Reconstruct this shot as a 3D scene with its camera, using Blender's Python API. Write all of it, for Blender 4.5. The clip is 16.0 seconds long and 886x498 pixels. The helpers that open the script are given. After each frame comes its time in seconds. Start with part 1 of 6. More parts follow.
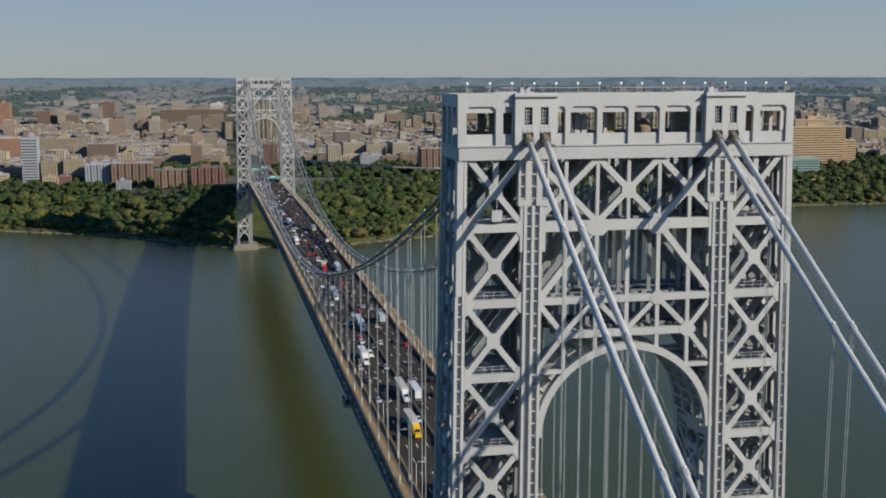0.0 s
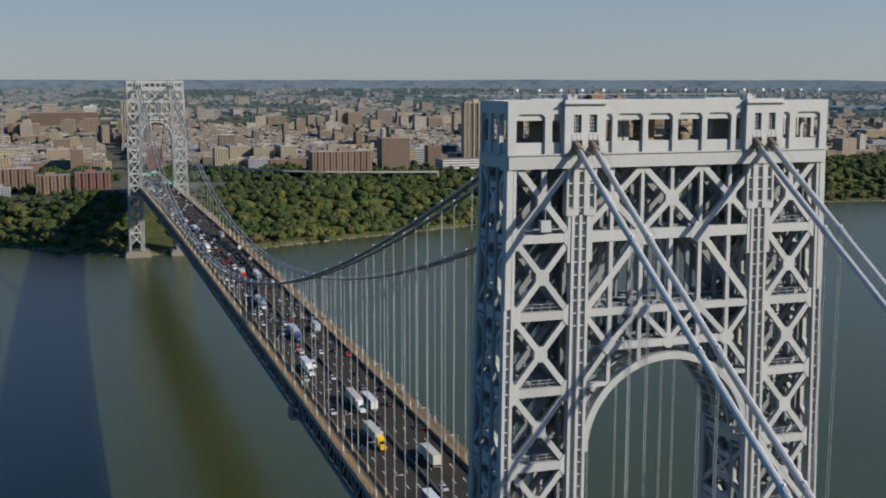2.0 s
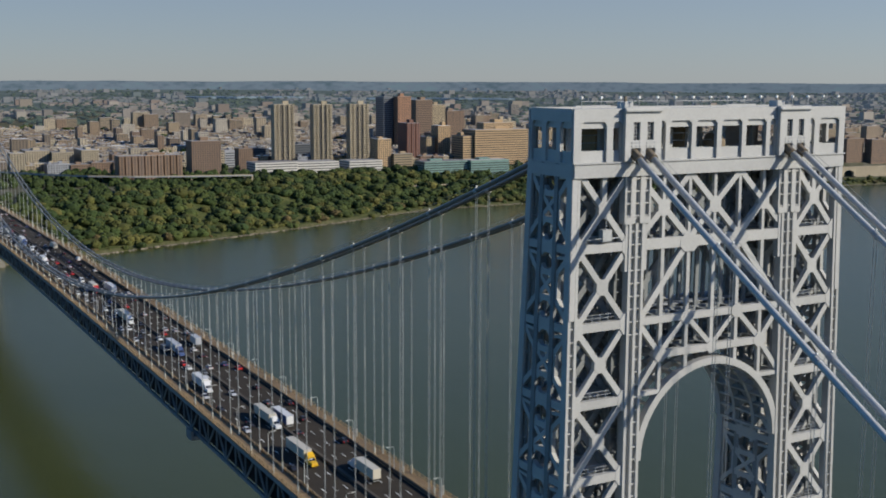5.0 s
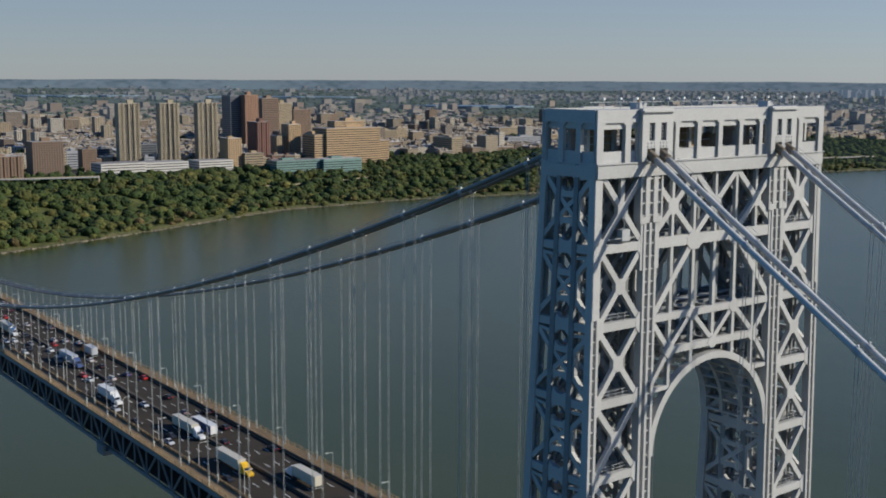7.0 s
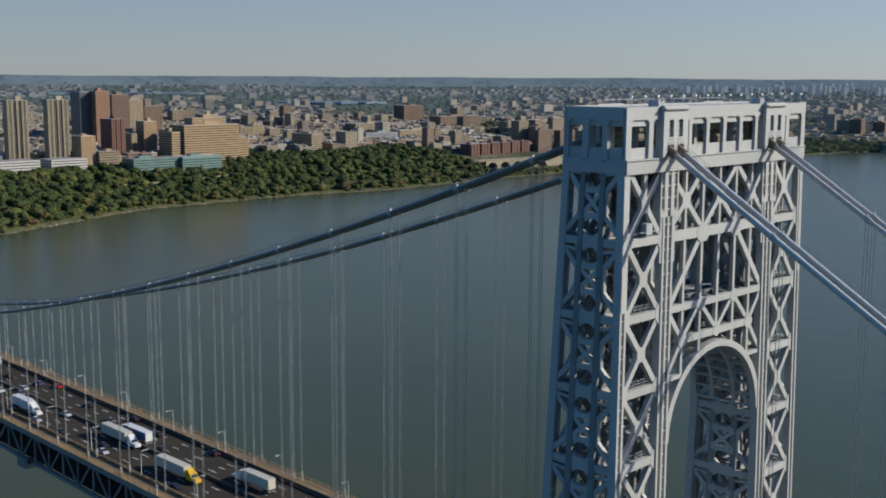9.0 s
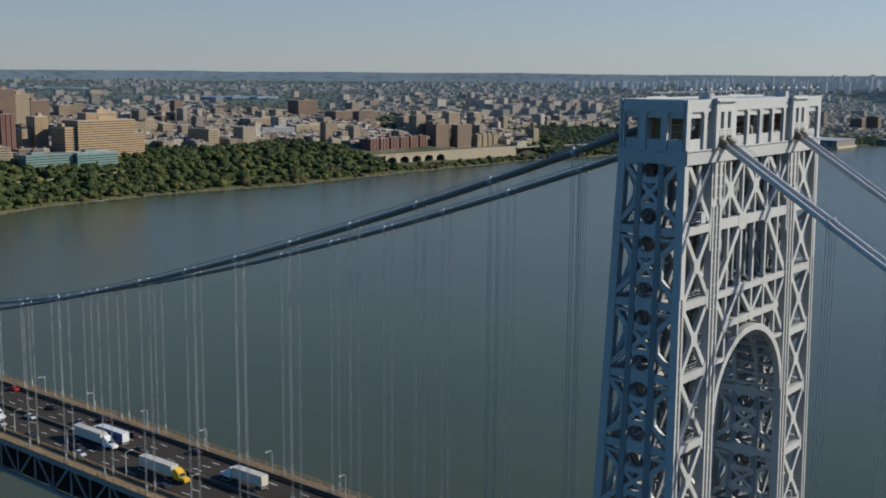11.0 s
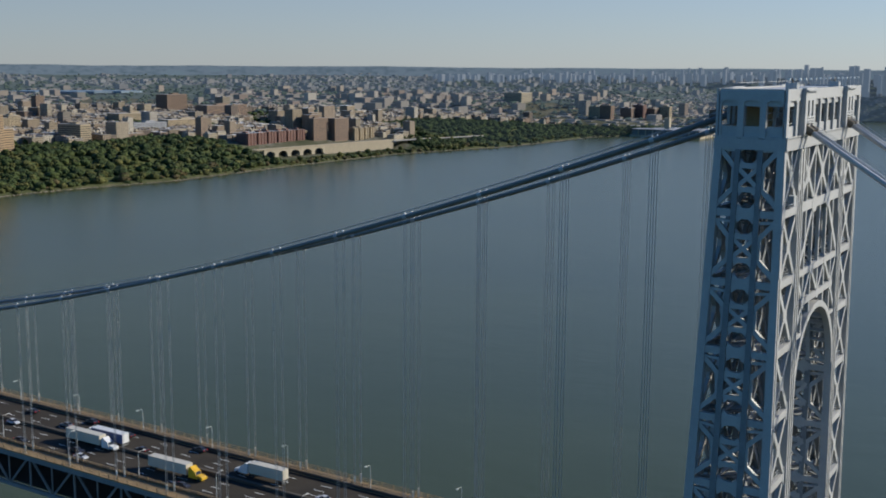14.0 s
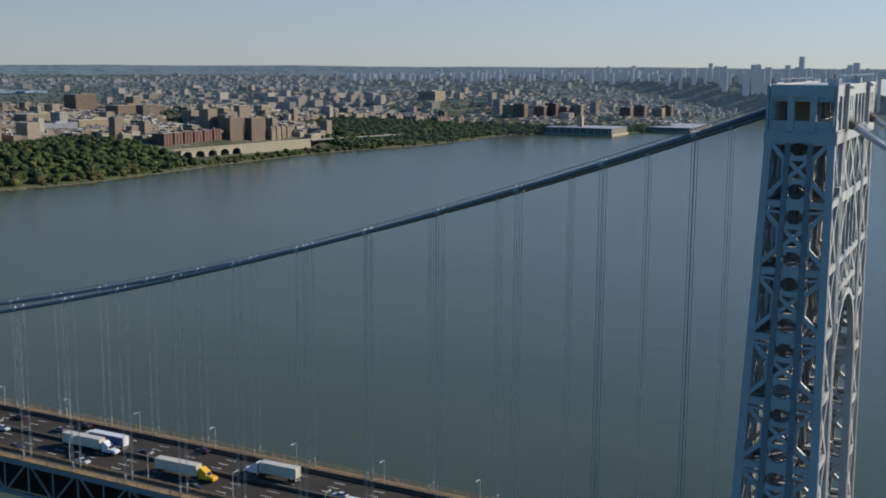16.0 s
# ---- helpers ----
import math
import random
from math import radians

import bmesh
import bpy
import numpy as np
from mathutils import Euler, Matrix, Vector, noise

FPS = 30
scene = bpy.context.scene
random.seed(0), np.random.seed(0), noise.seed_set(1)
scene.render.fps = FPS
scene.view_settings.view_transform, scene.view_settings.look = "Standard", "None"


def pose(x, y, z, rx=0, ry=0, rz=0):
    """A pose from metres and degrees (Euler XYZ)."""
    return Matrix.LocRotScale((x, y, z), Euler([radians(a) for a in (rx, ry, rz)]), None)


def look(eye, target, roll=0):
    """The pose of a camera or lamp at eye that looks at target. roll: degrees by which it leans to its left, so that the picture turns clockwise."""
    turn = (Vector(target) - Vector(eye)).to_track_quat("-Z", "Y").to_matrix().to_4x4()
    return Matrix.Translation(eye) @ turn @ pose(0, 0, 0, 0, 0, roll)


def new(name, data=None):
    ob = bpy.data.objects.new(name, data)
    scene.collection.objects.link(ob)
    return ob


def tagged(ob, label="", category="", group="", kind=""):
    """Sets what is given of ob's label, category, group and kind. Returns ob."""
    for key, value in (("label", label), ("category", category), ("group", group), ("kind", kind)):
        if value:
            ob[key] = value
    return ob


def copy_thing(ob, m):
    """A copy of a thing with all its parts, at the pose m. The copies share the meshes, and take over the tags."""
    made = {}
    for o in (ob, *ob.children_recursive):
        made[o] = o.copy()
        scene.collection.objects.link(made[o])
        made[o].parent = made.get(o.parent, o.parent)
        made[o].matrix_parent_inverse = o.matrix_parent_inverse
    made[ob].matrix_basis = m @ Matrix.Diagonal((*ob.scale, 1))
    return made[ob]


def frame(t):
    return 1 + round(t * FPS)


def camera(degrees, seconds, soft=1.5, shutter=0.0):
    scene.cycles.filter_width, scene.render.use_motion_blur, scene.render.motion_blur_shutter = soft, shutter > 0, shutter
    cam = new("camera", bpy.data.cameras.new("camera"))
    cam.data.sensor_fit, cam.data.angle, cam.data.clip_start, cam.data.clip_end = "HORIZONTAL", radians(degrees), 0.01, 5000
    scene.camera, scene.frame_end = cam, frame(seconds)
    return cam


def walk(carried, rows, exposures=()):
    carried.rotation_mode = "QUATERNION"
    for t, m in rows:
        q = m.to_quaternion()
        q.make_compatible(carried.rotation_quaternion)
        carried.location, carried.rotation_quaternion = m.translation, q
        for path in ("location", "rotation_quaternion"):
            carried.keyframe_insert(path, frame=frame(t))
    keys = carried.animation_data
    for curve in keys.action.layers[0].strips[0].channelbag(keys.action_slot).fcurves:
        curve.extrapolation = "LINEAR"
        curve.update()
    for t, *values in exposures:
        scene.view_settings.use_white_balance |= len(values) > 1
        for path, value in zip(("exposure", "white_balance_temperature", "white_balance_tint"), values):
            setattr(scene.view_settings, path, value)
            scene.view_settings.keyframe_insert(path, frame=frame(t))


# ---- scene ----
cam = camera(42.8, 16.0, soft=1.9)
METRES, EYE, TURN, START, NOD = 228.0, 187.0, -12.12, (-69.2, -175.7), -0.17
ROWS = [
    (0.0, 0.0, 0.0, 0.0, -0.01, -8.58, 0.07),
    (0.5, -0.0296, 0.0079, 0.0003, -1.6, -8.53, 0.06),
    (1.0, -0.0594, 0.0159, 0.001, -3.22, -8.5, 0.04),
    (1.5, -0.0892, 0.0248, 0.002, -4.82, -8.5, -0.01),
    (2.0, -0.119, 0.0339, 0.0029, -6.45, -8.47, -0.03),
    (2.5, -0.1485, 0.0437, 0.0039, -8.08, -8.48, -0.02),
    (3.0, -0.1778, 0.0538, 0.0048, -9.7, -8.49, -0.04),
    (3.5, -0.207, 0.0648, 0.0051, -11.43, -8.46, -0.09),
    (6.0, -0.3507, 0.1258, 0.007, -21.39, -8.38, -0.22),
    (6.5, -0.3788, 0.1397, 0.0074, -23.48, -8.4, -0.22),
    (7.0, -0.4069, 0.1539, 0.0077, -25.56, -8.45, -0.25),
    (7.5, -0.4348, 0.1684, 0.0079, -27.64, -8.49, -0.27),
    (8.0, -0.4627, 0.1832, 0.0081, -29.72, -8.51, -0.29),
    (8.5, -0.4904, 0.1984, 0.0084, -31.7, -8.55, -0.31),
    (9.0, -0.5177, 0.2142, 0.0085, -33.39, -8.62, -0.31),
    (11.5, -0.6518, 0.2979, 0.0058, -40.54, -8.87, -0.45),
    (12.0, -0.6772, 0.3162, 0.0054, -41.85, -8.9, -0.42),
    (12.5, -0.7027, 0.3348, 0.0049, -43.18, -8.94, -0.43),
    (13.0, -0.7277, 0.3537, 0.0047, -44.31, -9.02, -0.39),
    (13.5, -0.7524, 0.3729, 0.0039, -45.36, -9.06, -0.43),
    (14.0, -0.7761, 0.3927, 0.0035, -46.41, -9.11, -0.38),
    (14.5, -0.7997, 0.4126, 0.0032, -47.49, -9.14, -0.34),
    (15.0, -0.8227, 0.4331, 0.0024, -48.69, -9.14, -0.36),
    (15.5, -0.8454, 0.4539, 0.0022, -49.95, -9.14, -0.35),
    (16.0, -0.8679, 0.4748, 0.0014, -51.2, -9.13, -0.32),
]
walk(cam, [(t, pose(*START, EYE, 0, 0, TURN) @ pose(METRES * x, METRES * y, METRES * z, 90 + pitch + NOD, roll, yaw)) for t, x, y, z, yaw, pitch, roll in ROWS],
     exposures=((0.0, 0.38, 6500, 10), (7.0, 0.37, 6480, 10), (9.2, 0.38, 6450, 9), (12.5, 0.43, 6420, 9), (16.0, 0.49, 6420, 9)))

# ---- sky and sun ----
SUN_TO = Vector((1.17, -1.0, 0.766)).normalized()
world = bpy.data.worlds.new("sky")
scene.world = world
world.use_nodes = True
wn = world.node_tree.nodes
sky = wn.new("ShaderNodeTexSky")
sky.sky_type, sky.sun_disc = "NISHITA", False
sky.sun_elevation = math.asin(SUN_TO.z)
sky.sun_rotation = math.atan2(SUN_TO.x, SUN_TO.y)
sky.altitude, sky.air_density, sky.dust_density, sky.ozone_density = 200, 1.0, 0.1, 5.0
wn["Background"].inputs[1].default_value = 0.05
tint = wn.new("ShaderNodeMix")
tint.data_type, tint.blend_type = "RGBA", "MULTIPLY"
tint.inputs["Factor"].default_value = 1.0
tint.inputs[7].default_value = (0.835, 0.925, 1.13, 1)
haze = wn.new("ShaderNodeMix")
haze.data_type, haze.blend_type = "RGBA", "MIX"
haze.inputs[7].default_value = (5.85, 6.3, 6.75, 1)
# the haze lies low: thick at the horizon, thin overhead
up = wn.new("ShaderNodeTexCoord")
sep = wn.new("ShaderNodeSeparateXYZ")
thin = wn.new("ShaderNodeMapRange")
thin.inputs["From Min"].default_value, thin.inputs["From Max"].default_value = 0.0, 0.5
thin.inputs["To Min"].default_value, thin.inputs["To Max"].default_value = 0.5, 0.0
world.node_tree.links.new(up.outputs["Generated"], sep.inputs[0])
world.node_tree.links.new(sep.outputs["Z"], thin.inputs["Value"])
world.node_tree.links.new(thin.outputs[0], haze.inputs["Factor"])
world.node_tree.links.new(sky.outputs[0], tint.inputs[6])
world.node_tree.links.new(tint.outputs[2], haze.inputs[6])
# the air brightens gently towards the sun
side = wn.new("ShaderNodeVectorMath")
side.operation = "DOT_PRODUCT"
side.inputs[1].default_value = (SUN_TO.x, SUN_TO.y, 0)
glow = wn.new("ShaderNodeMapRange")
glow.inputs["From Min"].default_value, glow.inputs["From Max"].default_value = -1.0, 1.0
glow.inputs["To Min"].default_value, glow.inputs["To Max"].default_value = 0.83, 1.34
bright = wn.new("ShaderNodeVectorMath")
bright.operation = "SCALE"
world.node_tree.links.new(up.outputs["Generated"], side.inputs[0])
world.node_tree.links.new(side.outputs["Value"], glow.inputs["Value"])
world.node_tree.links.new(haze.outputs[2], bright.inputs[0])
world.node_tree.links.new(glow.outputs[0], bright.inputs["Scale"])
# above the haze the clear sky deepens to blue
deep = wn.new("ShaderNodeMapRange")
deep.interpolation_type = "SMOOTHSTEP"
deep.inputs["From Min"].default_value, deep.inputs["From Max"].default_value = 0.09, 0.7
clear = wn.new("ShaderNodeMix")
clear.data_type, clear.blend_type = "RGBA", "MULTIPLY"
clear.inputs[7].default_value = (0.60, 1.42, 1.78, 1)
# and more so on the side turned away from the city
west = wn.new("ShaderNodeMapRange")
west.interpolation_type = "SMOOTHSTEP"
west.inputs["From Min"].default_value, west.inputs["From Max"].default_value = -0.15, -0.95
west.inputs["To Min"].default_value, west.inputs["To Max"].default_value = 0.0, 0.5
both = wn.new("ShaderNodeMath")
both.operation = "ADD"
world.node_tree.links.new(sep.outputs["X"], west.inputs["Value"])
world.node_tree.links.new(sep.outputs["Z"], both.inputs[0])
world.node_tree.links.new(west.outputs[0], both.inputs[1])
world.node_tree.links.new(both.outputs[0], deep.inputs["Value"])
world.node_tree.links.new(deep.outputs[0], clear.inputs["Factor"])
world.node_tree.links.new(bright.outputs[0], clear.inputs[6])
world.node_tree.links.new(clear.outputs[2], wn["Background"].inputs[0])
sun_data = bpy.data.lights.new("sun", "SUN")
sun_data.energy, sun_data.angle, sun_data.color = 4.7, radians(0.6), (1.0, 0.93, 0.79)
sun = new("sun", sun_data)
sun.matrix_world = look(SUN_TO * 900, (0, 0, 0))


# ---- materials ----
def material(name, base, rough=0.6, metal=0.0, vary=0.12, scale=0.5, fine=6.0, bump=0.0, per_object=0.0, per_island=0.0, coords="Object", spec=None):
    """A plain surface with variation at two scales, and by piece."""
    m = bpy.data.materials.new(name)
    m.use_nodes = True
    nt = m.node_tree
    n, link = nt.nodes, nt.links.new
    bsdf = n["Principled BSDF"]
    bsdf.inputs["Roughness"].default_value = rough
    bsdf.inputs["Metallic"].default_value = metal
    if spec is not None:
        bsdf.inputs["Specular IOR Level"].default_value = spec
    tc = n.new("ShaderNodeTexCoord")
    geo = n.new("ShaderNodeNewGeometry")
    src = tc.outputs["Object"] if coords == "Object" else geo.outputs["Position"]
    fac = None
    for sc, det in ((scale, 4.0), (fine, 3.0)):
        t = n.new("ShaderNodeTexNoise")
        t.inputs["Scale"].default_value, t.inputs["Detail"].default_value = sc, det
        link(src, t.inputs["Vector"])
        if fac is None:
            fac = t.outputs["Fac"]
        else:
            a = n.new("ShaderNodeMath")
            a.operation = "ADD"
            link(fac, a.inputs[0]), link(t.outputs["Fac"], a.inputs[1])
            fac = a.outputs[0]
            if bump:
                b = n.new("ShaderNodeBump")
                b.inputs["Strength"].default_value, b.inputs["Distance"].default_value = bump, 0.4 / fine
                link(t.outputs["Fac"], b.inputs["Height"])
                link(b.outputs[0], bsdf.inputs["Normal"])
    mr = n.new("ShaderNodeMapRange")
    mr.inputs["From Min"].default_value, mr.inputs["From Max"].default_value = 0.6, 1.4
    mr.inputs["To Min"].default_value, mr.inputs["To Max"].default_value = 1 - vary, 1 + vary
    link(fac, mr.inputs["Value"])
    value = mr.outputs[0]
    rnd = None
    if per_object or per_island:
        if per_object:
            oi = n.new("ShaderNodeObjectInfo")
            rnd = oi.outputs["Random"]
        else:
            rnd = geo.outputs["Random Per Island"]
        amount = per_object or per_island
        mr2 = n.new("ShaderNodeMapRange")
        mr2.inputs["To Min"].default_value, mr2.inputs["To Max"].default_value = 1 - amount, 1 + amount
        link(rnd, mr2.inputs["Value"])
        mu = n.new("ShaderNodeMath")
        mu.operation = "MULTIPLY"
        link(value, mu.inputs[0]), link(mr2.outputs[0], mu.inputs[1])
        value = mu.outputs[0]
    if isinstance(base[0], (tuple, list)):
        ramp = n.new("ShaderNodeValToRGB")
        els = ramp.color_ramp.elements
        while len(els) < len(base):
            els.new(0.5)
        for i, c in enumerate(base):
            els[i].position, els[i].color = i / (len(base) - 1), (*c, 1)
        if rnd is not None:
            wn_ = n.new("ShaderNodeTexWhiteNoise")
            wn_.noise_dimensions = "1D"
            link(rnd, wn_.inputs["W"])
            link(wn_.outputs["Value"], ramp.inputs["Fac"])
        else:
            mr3 = n.new("ShaderNodeMapRange")
            mr3.inputs["From Min"].default_value, mr3.inputs["From Max"].default_value = 0.7, 1.3
            link(fac, mr3.inputs["Value"]), link(mr3.outputs[0], ramp.inputs["Fac"])
        col = ramp.outputs[0]
    else:
        rgb = n.new("ShaderNodeRGB")
        rgb.outputs[0].default_value = (*base, 1)
        col = rgb.outputs[0]
    mix = n.new("ShaderNodeVectorMath")
    mix.operation = "SCALE"
    link(col, mix.inputs[0]), link(value, mix.inputs["Scale"])
    link(mix.outputs[0], bsdf.inputs["Base Color"])
    return m


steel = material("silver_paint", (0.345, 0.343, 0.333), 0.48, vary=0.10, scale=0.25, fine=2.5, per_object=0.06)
steel_dark = material("grey_painted_steel", (0.324, 0.333, 0.333), 0.55, vary=0.15, scale=0.4, fine=3)
# main span only; the back spans use the lighter cable wrap
cable_dark = material("dark_cable_wrap", (0.125, 0.13, 0.125), 0.36, vary=0.15, scale=0.3, fine=2)
rope_grey = material("rope_grey", (0.31, 0.32, 0.31), 0.4, vary=0.1, scale=0.3, fine=2)
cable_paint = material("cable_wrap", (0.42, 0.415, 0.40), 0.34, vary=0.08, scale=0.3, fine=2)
rust = material("rusty_collar", (0.15, 0.115, 0.075), 0.8, vary=0.3, scale=1, fine=6)
asphalt = material("asphalt", (0.034, 0.028, 0.021), 0.9, vary=0.3, scale=0.12, fine=2.0, coords="World", spec=0.2)
paint_white = material("white_paint", (0.690, 0.690, 0.662), 0.6, vary=0.1, scale=0.5, fine=4)
tan_rail = material("tan_walkway", (0.27, 0.18, 0.088), 0.75, vary=0.2, scale=0.15, fine=2, coords="World")
barrier_mat = material("dark_barrier", (0.055, 0.045, 0.034), 0.85, vary=0.2, scale=0.2, fine=2)
# deck truss grey; inside the tower its darker tone is painted-in shade
truss_and_shade_mat = material("truss_and_shade_steel", (0.165, 0.176, 0.182), 0.6, vary=0.2, scale=0.3, fine=2)
lamp_paint = material("lamp_grey", (0.5, 0.5, 0.47), 0.5, vary=0.08, scale=0.5, fine=4)
sleeve_cream = material("cream_paint", (0.58, 0.54, 0.44), 0.6, vary=0.15, scale=0.5, fine=4)
granite = material("granite", (0.178, 0.162, 0.132), 0.85, vary=0.2, scale=0.3, fine=3, bump=0.3)
stone_bank = material("bank_stone", (0.159, 0.134, 0.096), 0.9, vary=0.35, scale=0.08, fine=0.6, coords="World", per_island=0.3)
TONES = ((0.021, 0.035, 0.009), (0.029, 0.044, 0.011), (0.040, 0.053, 0.013), (0.055, 0.059, 0.015), (0.073, 0.071, 0.019), (0.072, 0.056, 0.022))
leaf_tones = [material("foliage", ((r * 0.82, g * 0.85, b * 0.9), (r, g, b), (r * 1.2, g * 1.14, b * 1.1)), 0.85, vary=0.34, scale=0.06, fine=0.75, bump=0.9, per_island=0.2, coords="World", spec=0.2) for r, g, b in TONES]
foliage = leaf_tones[1]
bark = material("bark", (0.09, 0.07, 0.05), 0.9, vary=0.2, scale=1, fine=6)
soil = material("ground_cover", ((0.043, 0.051, 0.019), (0.076, 0.072, 0.043), (0.119, 0.111, 0.093)), 0.95, vary=0.3, scale=0.012, fine=0.12, coords="World", spec=0.2)
glass_dark = material("window_glass", (0.025, 0.028, 0.035), 0.3, vary=0.3, scale=0.3, fine=2, spec=0.2)
bank_grass = material("bank_grass", ((0.040, 0.050, 0.016), (0.068, 0.070, 0.026), (0.105, 0.092, 0.048)), 0.95, vary=0.3, scale=0.03, fine=0.4, coords="World", spec=0.2)
undergrowth = material("undergrowth", ((0.030, 0.043, 0.011), (0.047, 0.058, 0.015), (0.085, 0.085, 0.030)), 0.95, vary=0.3, scale=0.02, fine=0.3, coords="World", spec=0.2)


def hazed(name, base, glow, strength, **more):
    """A far surface with haze painted in: muted base colour plus a faint emission."""
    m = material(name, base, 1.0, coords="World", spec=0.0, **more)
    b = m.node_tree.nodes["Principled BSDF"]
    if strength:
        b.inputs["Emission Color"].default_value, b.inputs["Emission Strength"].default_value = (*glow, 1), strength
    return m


# emission colour that imitates blue haze over everything far off
HAZE_BLUE = (0.20, 0.27, 0.36)
far_land = hazed("far_land", ((0.045, 0.062, 0.050), (0.060, 0.075, 0.062), (0.085, 0.095, 0.085)), HAZE_BLUE, 0.10, vary=0.3, scale=0.012, fine=0.06)
far_leaves = hazed("far_leaves", ((0.036, 0.054, 0.036), (0.054, 0.068, 0.042)), HAZE_BLUE, 0.10, vary=0.3, scale=0.05, fine=0.3)
# leaves of the southern woods, light haze put in as weak emission
hazy_leaves = hazed("hazy_leaves", ((0.028, 0.043, 0.016), (0.044, 0.056, 0.019)), HAZE_BLUE, 0.035, vary=0.3, scale=0.05, fine=0.3)
far_walls = hazed("far_walls", ((0.215, 0.185, 0.145), (0.160, 0.122, 0.100), (0.250, 0.225, 0.190), (0.170, 0.148, 0.130), (0.140, 0.130, 0.112)), HAZE_BLUE, 0.07, vary=0.1, scale=0.05, fine=0.3, per_island=0.15)
far_roofs = hazed("far_roofs", ((0.095, 0.096, 0.098), (0.145, 0.146, 0.148), (0.115, 0.117, 0.117), (0.24, 0.24, 0.24)), HAZE_BLUE, 0.07, vary=0.1, scale=0.05, fine=0.3, per_island=0.15)
edge_walls = hazed("edge_walls", ((0.130, 0.122, 0.108), (0.096, 0.089, 0.084), (0.150, 0.145, 0.137), (0.080, 0.092, 0.084)), HAZE_BLUE, 0.15, vary=0.1, scale=0.05, fine=0.3, per_island=0.15)
edge_roofs = hazed("edge_roofs", ((0.083, 0.086, 0.090), (0.105, 0.11, 0.115), (0.14, 0.145, 0.15)), HAZE_BLUE, 0.15, vary=0.1, scale=0.05, fine=0.3, per_island=0.15)
skyline_walls = hazed("skyline_walls", ((0.096, 0.104, 0.116), (0.060, 0.068, 0.080), (0.128, 0.128, 0.132)), HAZE_BLUE, 0.3, vary=0.1, scale=0.05, fine=0.3, per_island=0.15)


